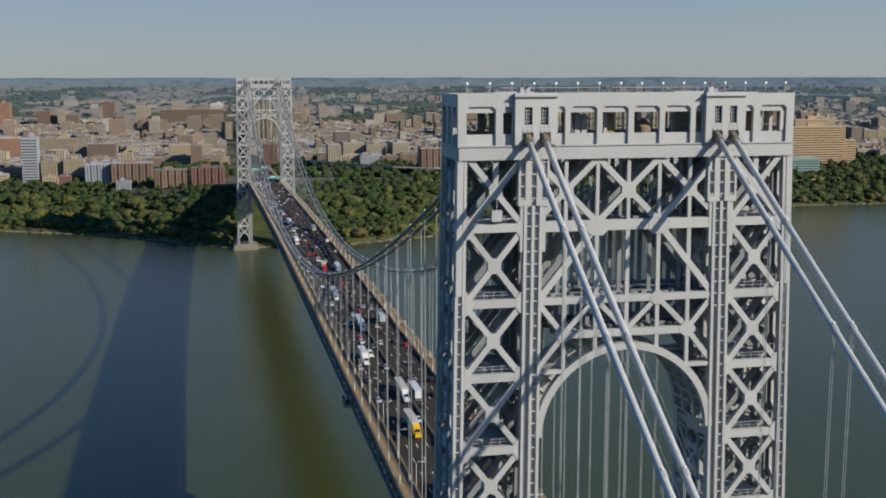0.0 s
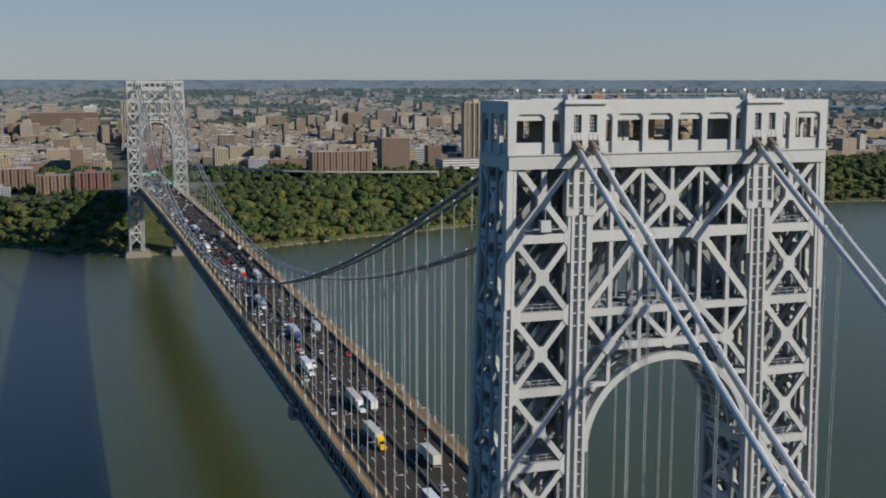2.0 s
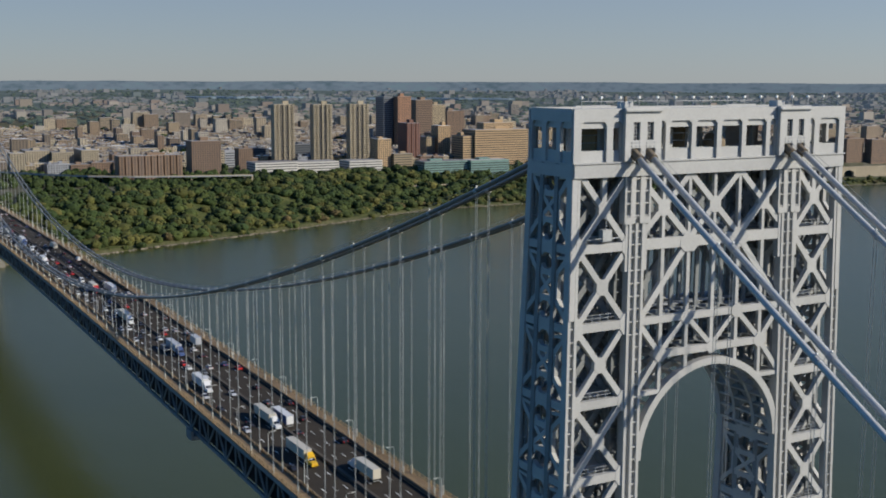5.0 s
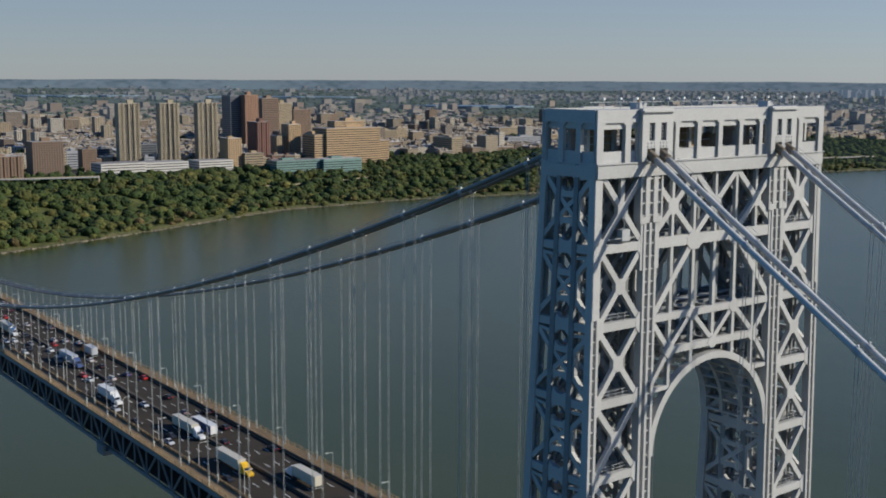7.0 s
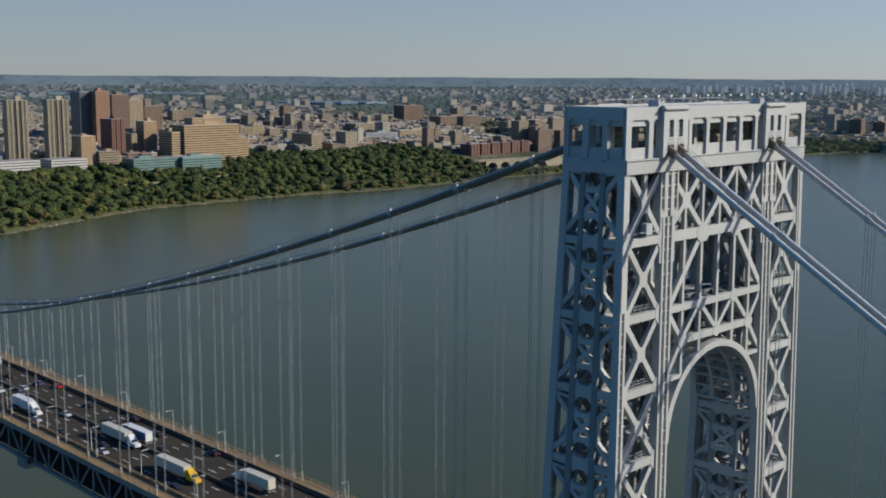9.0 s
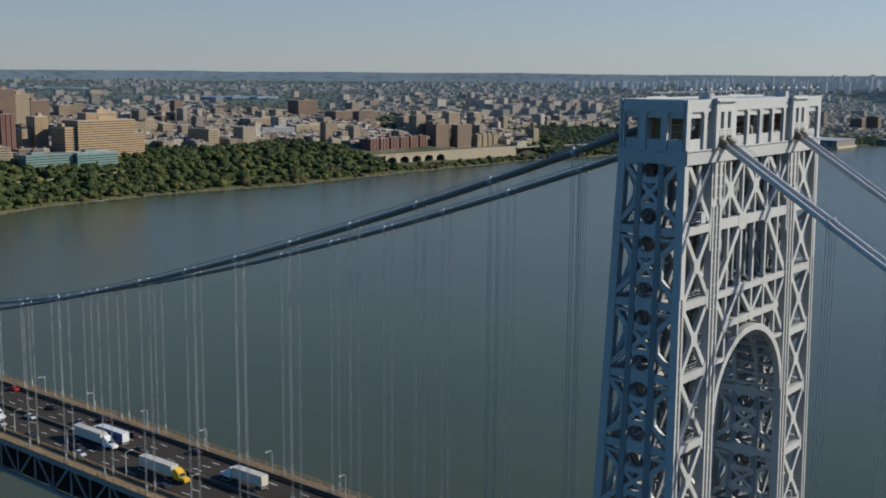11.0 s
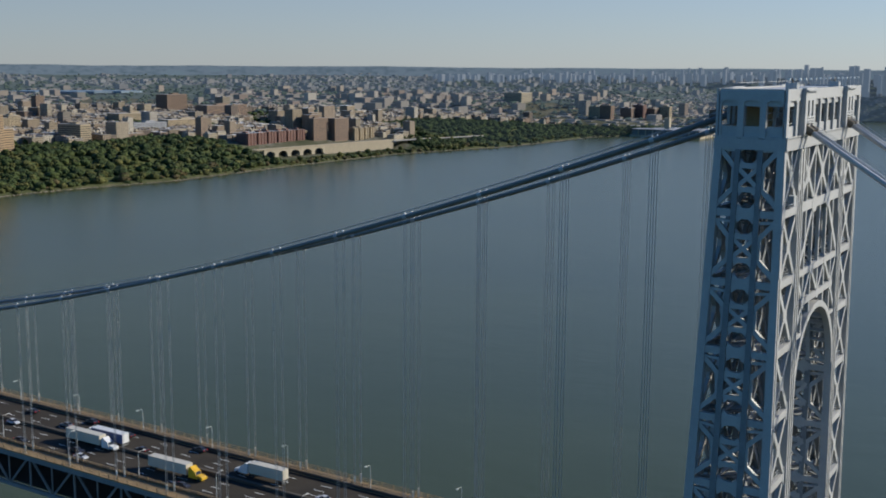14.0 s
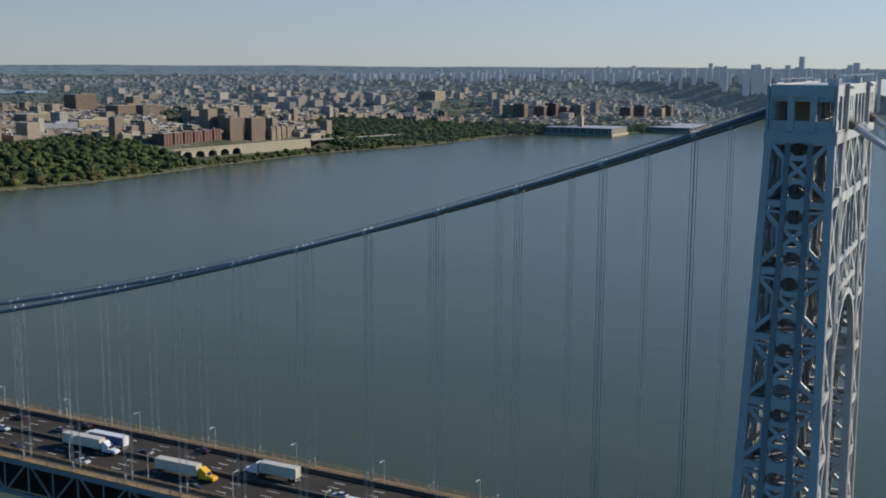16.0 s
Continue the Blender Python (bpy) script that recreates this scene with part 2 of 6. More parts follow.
# ---- building tools ----
class Build:
    """Collects the corners and faces of one mesh."""

    def __init__(self):
        self.v, self.f = [], []

    def hexa(self, p):
        """A block from its eight corners: four below, four above, both counter-clockwise."""
        k = len(self.v)
        self.v += [tuple(q) for q in p]
        self.f += [(k + 3, k + 2, k + 1, k), (k + 4, k + 5, k + 6, k + 7), (k, k + 1, k + 5, k + 4), (k + 1, k + 2, k + 6, k + 5), (k + 2, k + 3, k + 7, k + 6), (k + 3, k, k + 4, k + 7)]
        return self

    def box(self, x0, x1, y0, y1, z0, z1):
        return self.hexa([(x0, y0, z0), (x1, y0, z0), (x1, y1, z0), (x0, y1, z0), (x0, y0, z1), (x1, y0, z1), (x1, y1, z1), (x0, y1, z1)])

    def beam(self, a, b, wide, deep, across=(0, 1, 0)):
        """A bar from a to b; deep is measured along the direction `across`, wide at right angles to it."""
        a, b, n = Vector(a), Vector(b), Vector(across)
        d = (b - a).normalized()
        n = (n - d * n.dot(d)).normalized()
        s = d.cross(n)
        s, n = s * wide / 2, n * deep / 2
        return self.hexa([a - s - n, a - s + n, a + s + n, a + s - n, b - s - n, b - s + n, b + s + n, b + s - n])

    def prism(self, poly, off):
        """A plate: the polygon (in space), thickened by the vector off on both sides."""
        k, n, o = len(self.v), len(poly), Vector(off)
        self.v += [tuple(Vector(p) - o) for p in poly] + [tuple(Vector(p) + o) for p in poly]
        self.f += [tuple(range(k + n - 1, k - 1, -1)), tuple(range(k + n, k + 2 * n))]
        self.f += [(k + i, k + (i + 1) % n, k + n + (i + 1) % n, k + n + i) for i in range(n)]
        return self

    def tube(self, pts, r, n=8, close=True):
        k = len(self.v)
        pts = [Vector(p) for p in pts]
        for i, p in enumerate(pts):
            d = (pts[min(i + 1, len(pts) - 1)] - pts[max(i - 1, 0)]).normalized()
            ref = Vector((1, 0, 0)) if abs(d.x) < 0.9 else Vector((0, 0, 1))
            u = d.cross(ref).normalized()
            w = d.cross(u)
            rr = r[i] if isinstance(r, (list, tuple)) else r
            self.v += [tuple(p + (u * math.cos(a) + w * math.sin(a)) * rr) for a in (2 * math.pi * j / n for j in range(n))]
        for i in range(len(pts) - 1):
            for j in range(n):
                a, b = k + i * n + j, k + i * n + (j + 1) % n
                self.f.append((a, a + n, b + n, b))
        if close:
            self.f += [tuple(range(k, k + n)), tuple(range(k + len(pts) * n - 1, k + (len(pts) - 1) * n - 1, -1))]
        return self

    def sweep(self, rings, ends=True):
        """One body through a row of rings with as many corners each."""
        k, n = len(self.v), len(rings[0])
        self.v += [tuple(p) for r in rings for p in r]
        for i in range(len(rings) - 1):
            for j in range(n):
                a, b = k + i * n + j, k + i * n + (j + 1) % n
                self.f.append((a, b, b + n, a + n))
        if ends:
            self.f += [tuple(range(k + n - 1, k - 1, -1)), tuple(range(k + (len(rings) - 1) * n, k + len(rings) * n))]
        return self

    def holed(self, us, zs, solid, place, v0, v1):
        """A wall of cells in one piece: solid(i, j) tells which cells are filled."""
        ids = {}

        def corner(i, j, v):
            if (i, j, v) not in ids:
                ids[i, j, v] = len(self.v)
                self.v.append(tuple(place(us[i], v, zs[j])))
            return ids[i, j, v]

        def full(i, j):
            return 0 <= i < len(us) - 1 and 0 <= j < len(zs) - 1 and solid(i, j)

        for i in range(len(us) - 1):
            for j in range(len(zs) - 1):
                if not full(i, j):
                    continue
                for v, r in ((v0, 1), (v1, -1)):
                    q = [corner(i, j, v), corner(i + 1, j, v), corner(i + 1, j + 1, v), corner(i, j + 1, v)]
                    self.f.append(tuple(q[::r]))
                for di, dj, e in ((-1, 0, ((i, j), (i, j + 1))), (1, 0, ((i + 1, j + 1), (i + 1, j))), (0, -1, ((i + 1, j), (i, j))), (0, 1, ((i, j + 1), (i + 1, j + 1)))):
                    if not full(i + di, j + dj):
                        (a, b), (c, d) = e
                        self.f.append((corner(a, b, v0), corner(c, d, v0), corner(c, d, v1), corner(a, b, v1)))
        return self

    def mesh(self, name, mat, smooth=False):
        me = bpy.data.meshes.new(name)
        me.from_pydata(self.v, [], self.f)
        if mat:
            me.materials.append(mat)
        if smooth:
            me.polygons.foreach_set("use_smooth", [True] * len(me.polygons))
        me.update()
        return me


def part(name, b, mat, parent=None, label="", smooth=False, kind=""):
    ob = new(name, b.mesh(name, mat, smooth))
    if parent is not None:
        ob.parent = parent
    return tagged(ob, label, kind=kind)


def empty(name, label, category, group="", kind=""):
    ob = new(name)
    ob.empty_display_size = 1
    return tagged(ob, label, category, group, kind)


def array_mesh(name, verts, faces, mat, smooth=False):
    """A mesh from number arrays; all faces have as many corners."""
    me = bpy.data.meshes.new(name)
    nv, (nf, k) = len(verts), faces.shape
    me.vertices.add(nv)
    me.vertices.foreach_set("co", np.ascontiguousarray(verts, dtype=np.float32).ravel())
    me.loops.add(nf * k)
    me.loops.foreach_set("vertex_index", faces.astype(np.int32).ravel())
    me.polygons.add(nf)
    me.polygons.foreach_set("loop_start", np.arange(nf, dtype=np.int32) * k)
    me.polygons.foreach_set("loop_total", np.full(nf, k, dtype=np.int32))
    me.polygons.foreach_set("use_smooth", np.full(nf, bool(smooth)))
    me.materials.append(mat)
    me.update(calc_edges=True)
    return me


# ---- river, land and far hills ----
SHORE = ((-4000, 2300), (-1500, 1620), (-700, 1390), (-309, 1266), (-172, 1195), (-60, 1085), (-35, 1064), (90, 1066), (204, 1113), (409, 1187), (645, 1290), (860, 1300), (1096, 1258), (1400, 1275), (1765, 1275), (2098, 1186), (2542, 1173), (2640, 1105), (2690, 1000), (2780, 940), (2880, 880), (3036, 790), (3400, 785), (3950, 785), (4080, 425), (4500, 150), (4700, 60))
REACH = 4640.0


def shore(x):
    return float(np.interp(x, [p[0] for p in SHORE], [p[1] for p in SHORE]))


def wall_line(x):
    """Front of the arched wall."""
    return 1388 - 40 * (x - 1452) / 398


def rise(x, y):
    """Height of the land at x, y."""
    d = y - shore(x)
    r = math.hypot(x, y)
    plateau = float(np.interp(x, (-1500, -300, 0, 700, 1500, 2300, 3200), (44, 44, 46, 46, 40, 30, 8)))
    z = -1.5 + min(1.0, max(0.0, d) / 4.0) * 4.0
    if d > 4:
        slope = plateau * (1 / (1 + math.exp(-(d - 120) / 38.0)) - 0.04)
        if 1425 < x < 1870:
            # a low terrace in front of the arched wall, filled ground behind it
            slope = 2.0 if y < wall_line(x) + 18 else max(slope, 18.5)
        z += slope
    z += 2.0 * noise.noise((x / 260, y / 260, 3)) * min(1, max(d, 0) / 100)
    far = max(0.0, min(1.0, (r - 2300) / (REACH - 2300)))
    level = 146 + 4 * noise.noise((x / 900, y / 900, 8))
    if far > 0:
        far *= min(1.0, max(0.0, d) / 650)
        z = z * (1 - far) + level * far
    return z


def land():
    xs = np.concatenate([np.linspace(-1900, -400, 40), np.linspace(-380, 1400, 150), np.linspace(1420, 4560, 150)])
    ss = np.concatenate([np.linspace(0, 0.02, 7), np.linspace(0.025, 0.16, 28), np.linspace(0.18, 1, 40)])
    v, f = [], []
    for x in xs:
        y0 = shore(x)
        y1 = math.sqrt(max(REACH ** 2 - x * x, 1))
        y1 = max(y1, y0 + 5)
        for s in ss:
            y = y0 + (y1 - y0) * s
            v.append((x, y, rise(x, y)))
    k = len(ss)
    for i in range(len(xs) - 1):
        for j in range(k - 1):
            a = i * k + j
            f.append((a, a + k, a + k + 1, a + 1))
    me = array_mesh("ground", np.array(v), np.array(f), soil, True)
    me.materials.append(undergrowth)
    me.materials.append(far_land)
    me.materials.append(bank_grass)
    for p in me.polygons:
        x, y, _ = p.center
        # ground past 3300 m: greyer colour and blue emission imitate haze
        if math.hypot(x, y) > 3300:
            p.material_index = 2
        elif 0 < y - shore(x) < 6:
            p.material_index = 3
        elif y - shore(x) < wood_depth(x) + 10:
            p.material_index = 1
    return tagged(new("ground", me), "green and grey city land rising from the river bank", "ground", kind="structure")


def wood_depth(x):
    """How far the riverside woods reach inland."""
    return float(np.interp(x, (-900, -200, -60, 20, 120, 500, 900, 1000, 1150, 1390, 1430, 1460, 1840, 1950, 2050, 2250, 2400, 2550, 3000), (120, 125, 150, 120, 190, 215, 170, 200, 250, 265, 170, 72, 52, 100, 300, 350, 200, 140, 60)))


def water_material():
    m = bpy.data.materials.new("river_water")
    m.use_nodes = True
    n, link = m.node_tree.nodes, m.node_tree.links.new
    b = n["Principled BSDF"]
    b.inputs["Roughness"].default_value = 0.24
    b.inputs["IOR"].default_value = 1.34
    geo = n.new("ShaderNodeNewGeometry")
    big = n.new("ShaderNodeTexNoise")
    big.inputs["Scale"].default_value, big.inputs["Detail"].default_value = 0.004, 4
    link(geo.outputs["Position"], big.inputs["Vector"])
    ramp = n.new("ShaderNodeValToRGB")
    ramp.color_ramp.elements[0].position, ramp.color_ramp.elements[0].color = 0.3, (0.035, 0.043, 0.010, 1)
    ramp.color_ramp.elements[1].position, ramp.color_ramp.elements[1].color = 0.7, (0.045, 0.053, 0.013, 1)
    link(big.outputs["Fac"], ramp.inputs[0]), link(ramp.outputs[0], b.inputs["Base Color"])
    last = None
    for scale, dist, stretch in ((0.035, 0.5, 1.0), (0.16, 0.22, 1.0), (0.6, 0.08, 1.0)):
        mp = n.new("ShaderNodeMapping")
        mp.inputs["Rotation"].default_value = (0, 0, 0.5)
        mp.inputs["Scale"].default_value = (1, 0.45, 1)
        t = n.new("ShaderNodeTexNoise")
        t.inputs["Scale"].default_value, t.inputs["Detail"].default_value = scale, 3
        bp = n.new("ShaderNodeBump")
        bp.inputs["Strength"].default_value, bp.inputs["Distance"].default_value = 0.6, dist
        link(geo.outputs["Position"], mp.inputs[0]), link(mp.outputs[0], t.inputs["Vector"]), link(t.outputs["Fac"], bp.inputs["Height"])
        if last:
            link(last, bp.inputs["Normal"])
        last = bp.outputs[0]
    link(last, b.inputs["Normal"])
    return m


water = new("water", Build().box(-4600, 4700, -4600, 4600, -30, 0).mesh("water", water_material()))
tagged(water, "wide calm olive-brown river with fine ripples", "river", kind="structure")
land()


# ---- the bridge ----
SPAN = 1062.0
LEVELS = [174.9 - 12.45 * i for i in range(14)]
PLANES = (0.3, 3.75, 7.65, 11.1)
MID_Y = 5.7


def F(x, y, z):
    """The tower spreads a little towards its foot."""
    s = max(0.0, 175.8 - z)
    return Vector((x * (1 + 0.00058 * s), MID_Y + 0.1 + 0.013 * s + (y - MID_Y) * (1 + 0.0043 * s), z))


def column(x, y, wide, deep, flanges, z1=175.7, solid=True):
    """A riveted box column with flanges and a ladder of battens."""
    b = Build()
    z0 = 6.0
    core = wide - 0.5
    if solid:
        b.hexa([F(x + sx * core / 2, y + sy * (deep / 2 - 0.55), z) for z in (z0, z1) for sx, sy in ((-1, -1), (1, -1), (1, 1), (-1, 1))])
    step = (wide - 0.5) / (flanges - 1)
    for i in range(flanges):
        fx = x - wide / 2 + 0.25 + i * step
        b.hexa([F(fx + sx * 0.25, y + sy * deep / 2, z) for z in (z0, z1) for sx, sy in ((-1, -1), (1, -1), (1, 1), (-1, 1))])
    z = z0 + 1.0
    right = x + wide / 2 - 0.25
    while z < z1 - 1:
        b.hexa([F(right - step / 2 + sx * step / 2, y + sy * (deep / 2 - 0.12), zz) for zz in (z - 0.1, z + 0.1) for sx, sy in ((-1, -1), (1, -1), (1, 1), (-1, 1))])
        z += 2.075
        if flanges == 3 and z > 148:
            b.hexa([F(right - 1.5 * step + sx * step / 2, y + sy * (deep / 2 - 0.12), zz) for zz in (z - 0.1, z + 0.1) for sx, sy in ((-1, -1), (1, -1), (1, 1), (-1, 1))])
    return b


def post(b, x, y, wide, deep, z0, z1):
    return b.hexa([F(x + sx * wide / 2, y + sy * deep / 2, z) for z in (z0, z1) for sx, sy in ((-1, -1), (1, -1), (1, 1), (-1, 1))])


def column_head(x, y):
    """The wide top of an inner column: three ladders side by side between flanges."""
    b = Build()
    post(b, x, y, 4.6, 0.3, 166.0, 175.6)
    for dx, wide in ((-2.4, 0.36), (-0.92, 0.95), (0.92, 0.95), (2.4, 0.36)):
        post(b, x + dx, y, wide, 1.4, 166.0, 175.6)
    for dx in (-1.84, 0, 1.84):
        z = 175.0
        while z > 166.9:
            post(b, x + dx, y, 1.0, 1.2, z - 0.11, z + 0.11)
            z -= 1.95
        if dx:
            post(b, x + dx, y, 1.1, 1.42, 165.9, 167.0)
    return b


def octagon(x, y, z, a, h, cut):
    """Corners of a gusset plate in the tower's cross plane."""
    pts = ((-a, -h + cut), (-a + cut, -h), (a - cut, -h), (a, -h + cut), (a, h - cut), (a - cut, h), (-a + cut, h), (-a, h - cut))
    return [F(x + px, y, z + pz) for px, pz in pts]


def strap(b, p, q, wide, deep):
    b.beam(F(*p), F(*q), wide, deep, (0, 1, 0))


def tower():
    t = empty("bridge_tower", "tall silver-painted steel lattice suspension tower with an arched portal", "bridge tower", "bridge towers")
    out_x, in_x = 28.35, 16.4
    for sx in (-1, 1):
        for k, y in enumerate(PLANES):
            edge = k in (0, 3)
            # inner planes get the darker colour in place of interior shade
            part("column", column(sx * out_x, y, 1.7, 1.25 if edge else 0.9, 2), steel if edge else truss_and_shade_mat, t)
            part("column", column(sx * in_x, y, 3.1 if edge else 2.4, 1.25 if edge else 0.9, 3 if edge else 2, 166.0 if edge else 175.7), steel if edge else truss_and_shade_mat, t)
            deep = 0.95 if edge else 0.75
            if edge:
                o = -1 if k == 0 else 1
                part("cover_plate", Build().beam(F(sx * (out_x + 0.25), y + o * 0.66, 175.4), F(sx * (out_x + 0.25), y + o * 0.66, 151.5), 1.0, 0.1), steel, t)
                part("column_head", column_head(sx * in_x, y), steel, t)
                for dx in (-1.85, 1.85):
                    part("cheek_plate", post(Build(), sx * in_x + dx, y, 0.62, 1.0, 158.4, 165.9), steel, t)
            for i in range(13):
                zt, zb = LEVELS[i], LEVELS[i + 1]
                if i:
                    b = Build()
                    strap(b, (sx * (out_x - 0.8), y, zt), (sx * (in_x + 1.4), y, zt), 1.4, deep)
                    part("strut", b, steel, t)
                    if edge:
                        rail = Build()
                        for h in (0.55, 1.1):
                            rail.beam(F(sx * (out_x - 1), y, zt + 0.78 + h), F(sx * (in_x + 1.6), y, zt + 0.78 + h), 0.06, 0.06)
                        for j in range(7):
                            px = sx * (in_x + 1.7 + j * (out_x - in_x - 2.8) / 6)
                            rail.beam(F(px, y, zt + 0.7), F(px, y, zt + 1.9), 0.07, 0.07)
                        part("handrail", rail, steel_dark, t)
                    # corner gussets at the ends of the strut
                    for gx in (out_x - 0.95, in_x + 1.55):
                        o = 1 if gx > 20 else -1
                        pts = [(gx, zt + 1.9), (gx, zt - 1.9), (gx - o * 0.5, zt - 1.6), (gx - o * 1.15, zt - 0.72), (gx - o * 1.15, zt + 0.72), (gx - o * 0.5, zt + 1.6)]
                        if edge:
                            part("gusset_plate", Build().prism([F(sx * px, y, pz) for px, pz in pts], (0, deep / 2 + 0.03, 0)), steel, t)
                top = zt - (1.2 if i == 0 else 0.5)
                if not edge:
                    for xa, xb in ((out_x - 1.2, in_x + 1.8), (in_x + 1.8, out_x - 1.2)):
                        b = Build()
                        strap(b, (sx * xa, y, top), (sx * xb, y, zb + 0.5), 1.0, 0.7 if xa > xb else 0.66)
                        # inner diagonals coloured dark as if shaded
                        part("diagonal_brace", b, truss_and_shade_mat, t)
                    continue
                b = Build()
                strap(b, (sx * (out_x - 1.2), y, top), (sx * (in_x + 1.8), y, zb + 0.5), 0.98, deep * 0.85)
                part("diagonal_brace", b, steel, t)
                b = Build()
                strap(b, (sx * (in_x + 1.8), y, top), (sx * (out_x - 1.2), y, zb + 0.5), 0.98, deep * 0.8)
                part("diagonal_brace", b, steel, t)
                if edge:
                    part("gusset_plate", Build().prism(octagon(sx * (out_x + in_x + 0.6) / 2, y, (top + zb + 0.5) / 2, 1.1, 1.25, 0.65), (0, deep * 0.425 + 0.012, 0)), steel, t)
                    if i == 0:
                        b = Build()
                        cx = sx * (out_x + in_x + 0.6) / 2
                        strap(b, (cx, y, 173.6), (cx, y, 169.0), 0.9, deep * 0.6)
                        part("top_post", b, steel, t)
        # plated side walls, outer and inner
        for x in (out_x + 0.55, in_x - 1.15):
            side = part("side_wall", Build().hexa([F(sx * x + ax * 0.1, ay, z) for z in (174.2, 175.7) for ax, ay in ((-1, -0.3), (1, -0.3), (1, 11.7), (-1, 11.7))]), steel, t)
            for i in range(13):
                zt, zb = LEVELS[i], LEVELS[i + 1]
                y0, y1, y2, y3 = PLANES
                rest = rest if i else Build()
                xi = x - 0.3 if x > 20 else x + 0.3
                n = (1, 0, 0)
                b = Build()
                for z, h in ((zb, 2.0), (zt - 4.1, 0.95), (zb + 4.2, 0.95)):
                    b.beam(F(sx * xi, y1, z), F(sx * xi, y2, z), h, 0.84, n)
                b.beam(F(sx * xi, y1, zt - 4.3), F(sx * xi, y2, zb + 4.4), 0.75, 0.76, n)
                b.beam(F(sx * xi, y2, zt - 4.3), F(sx * xi, y1, zb + 4.4), 0.75, 0.8, n)
                for za, zc in ((zt - 1.0, -1), (zt - 3.7, 1), (zb + 3.8, -1), (zb + 1.0, 1)):
                    for ya, yc in ((y1 + 0.55, 1), (y2 - 0.55, -1)):
                        b.prism([F(sx * xi, ya, za), F(sx * xi, ya + yc * 0.8, za), F(sx * xi, ya, za + zc * 0.8)], (0.39, 0, 0))
                part("lattice_panel", b, steel, side)
                for ya, yb in ((y0, y1), (y3, y2)):
                    near, off = yb - (yb - ya) * 0.16, yb - (yb - ya) * 0.18
                    for p, q, wide, thick in (((ya, zb), (yb, zb), 1.3, 0.86), ((ya, zt - 0.9), (near, zt - 4.2), 0.85, 0.74), ((near, zb + 4.2), (ya, zb + 0.9), 0.85, 0.74), ((off, zt - 3.6), (off, zb + 3.6), 0.5, 0.7), ((ya, zt - 1.2), (yb, zt - 1.6), 0.5, 0.66)):
                        single = sx < 0 and x > 20 and i < 10
                        b = Build() if single else rest
                        b.beam(F(sx * xi, *p), F(sx * xi, *q), wide, thick, n)
                        if single:
                            part("knee_brace", b, steel, side)
            part("knee_bracing", rest, steel, side, kind="stuff")
    portal(t)
    box = part("service_box", Build().box(-23.6, -21.9, -0.9, 0.2, 163.6, 165.4), steel_dark, t, "grey service box on the bracing")
    part("mast", Build().tube([(-22.7, -0.4, 165.4), (-22.7, -0.4, 167.6)], 0.07, 6), steel_dark, box)
    part("box_rail", Build().box(-26.5, -18.9, -0.75, -0.65, 164.0, 164.12), steel_dark, box)
    top_house(t)
    for sx in (-1, 1):
        b = Build()
        b.box(sx * 23.5 - 13, sx * 23.5 + 13, -8, 20, -6, 4.5)
        b.box(sx * 23.5 - 11.5, sx * 23.5 + 11.5, -6.5, 18.5, 4.5, 6.0)
        part("pier", b, granite, t, "granite-faced concrete pier")
    return t


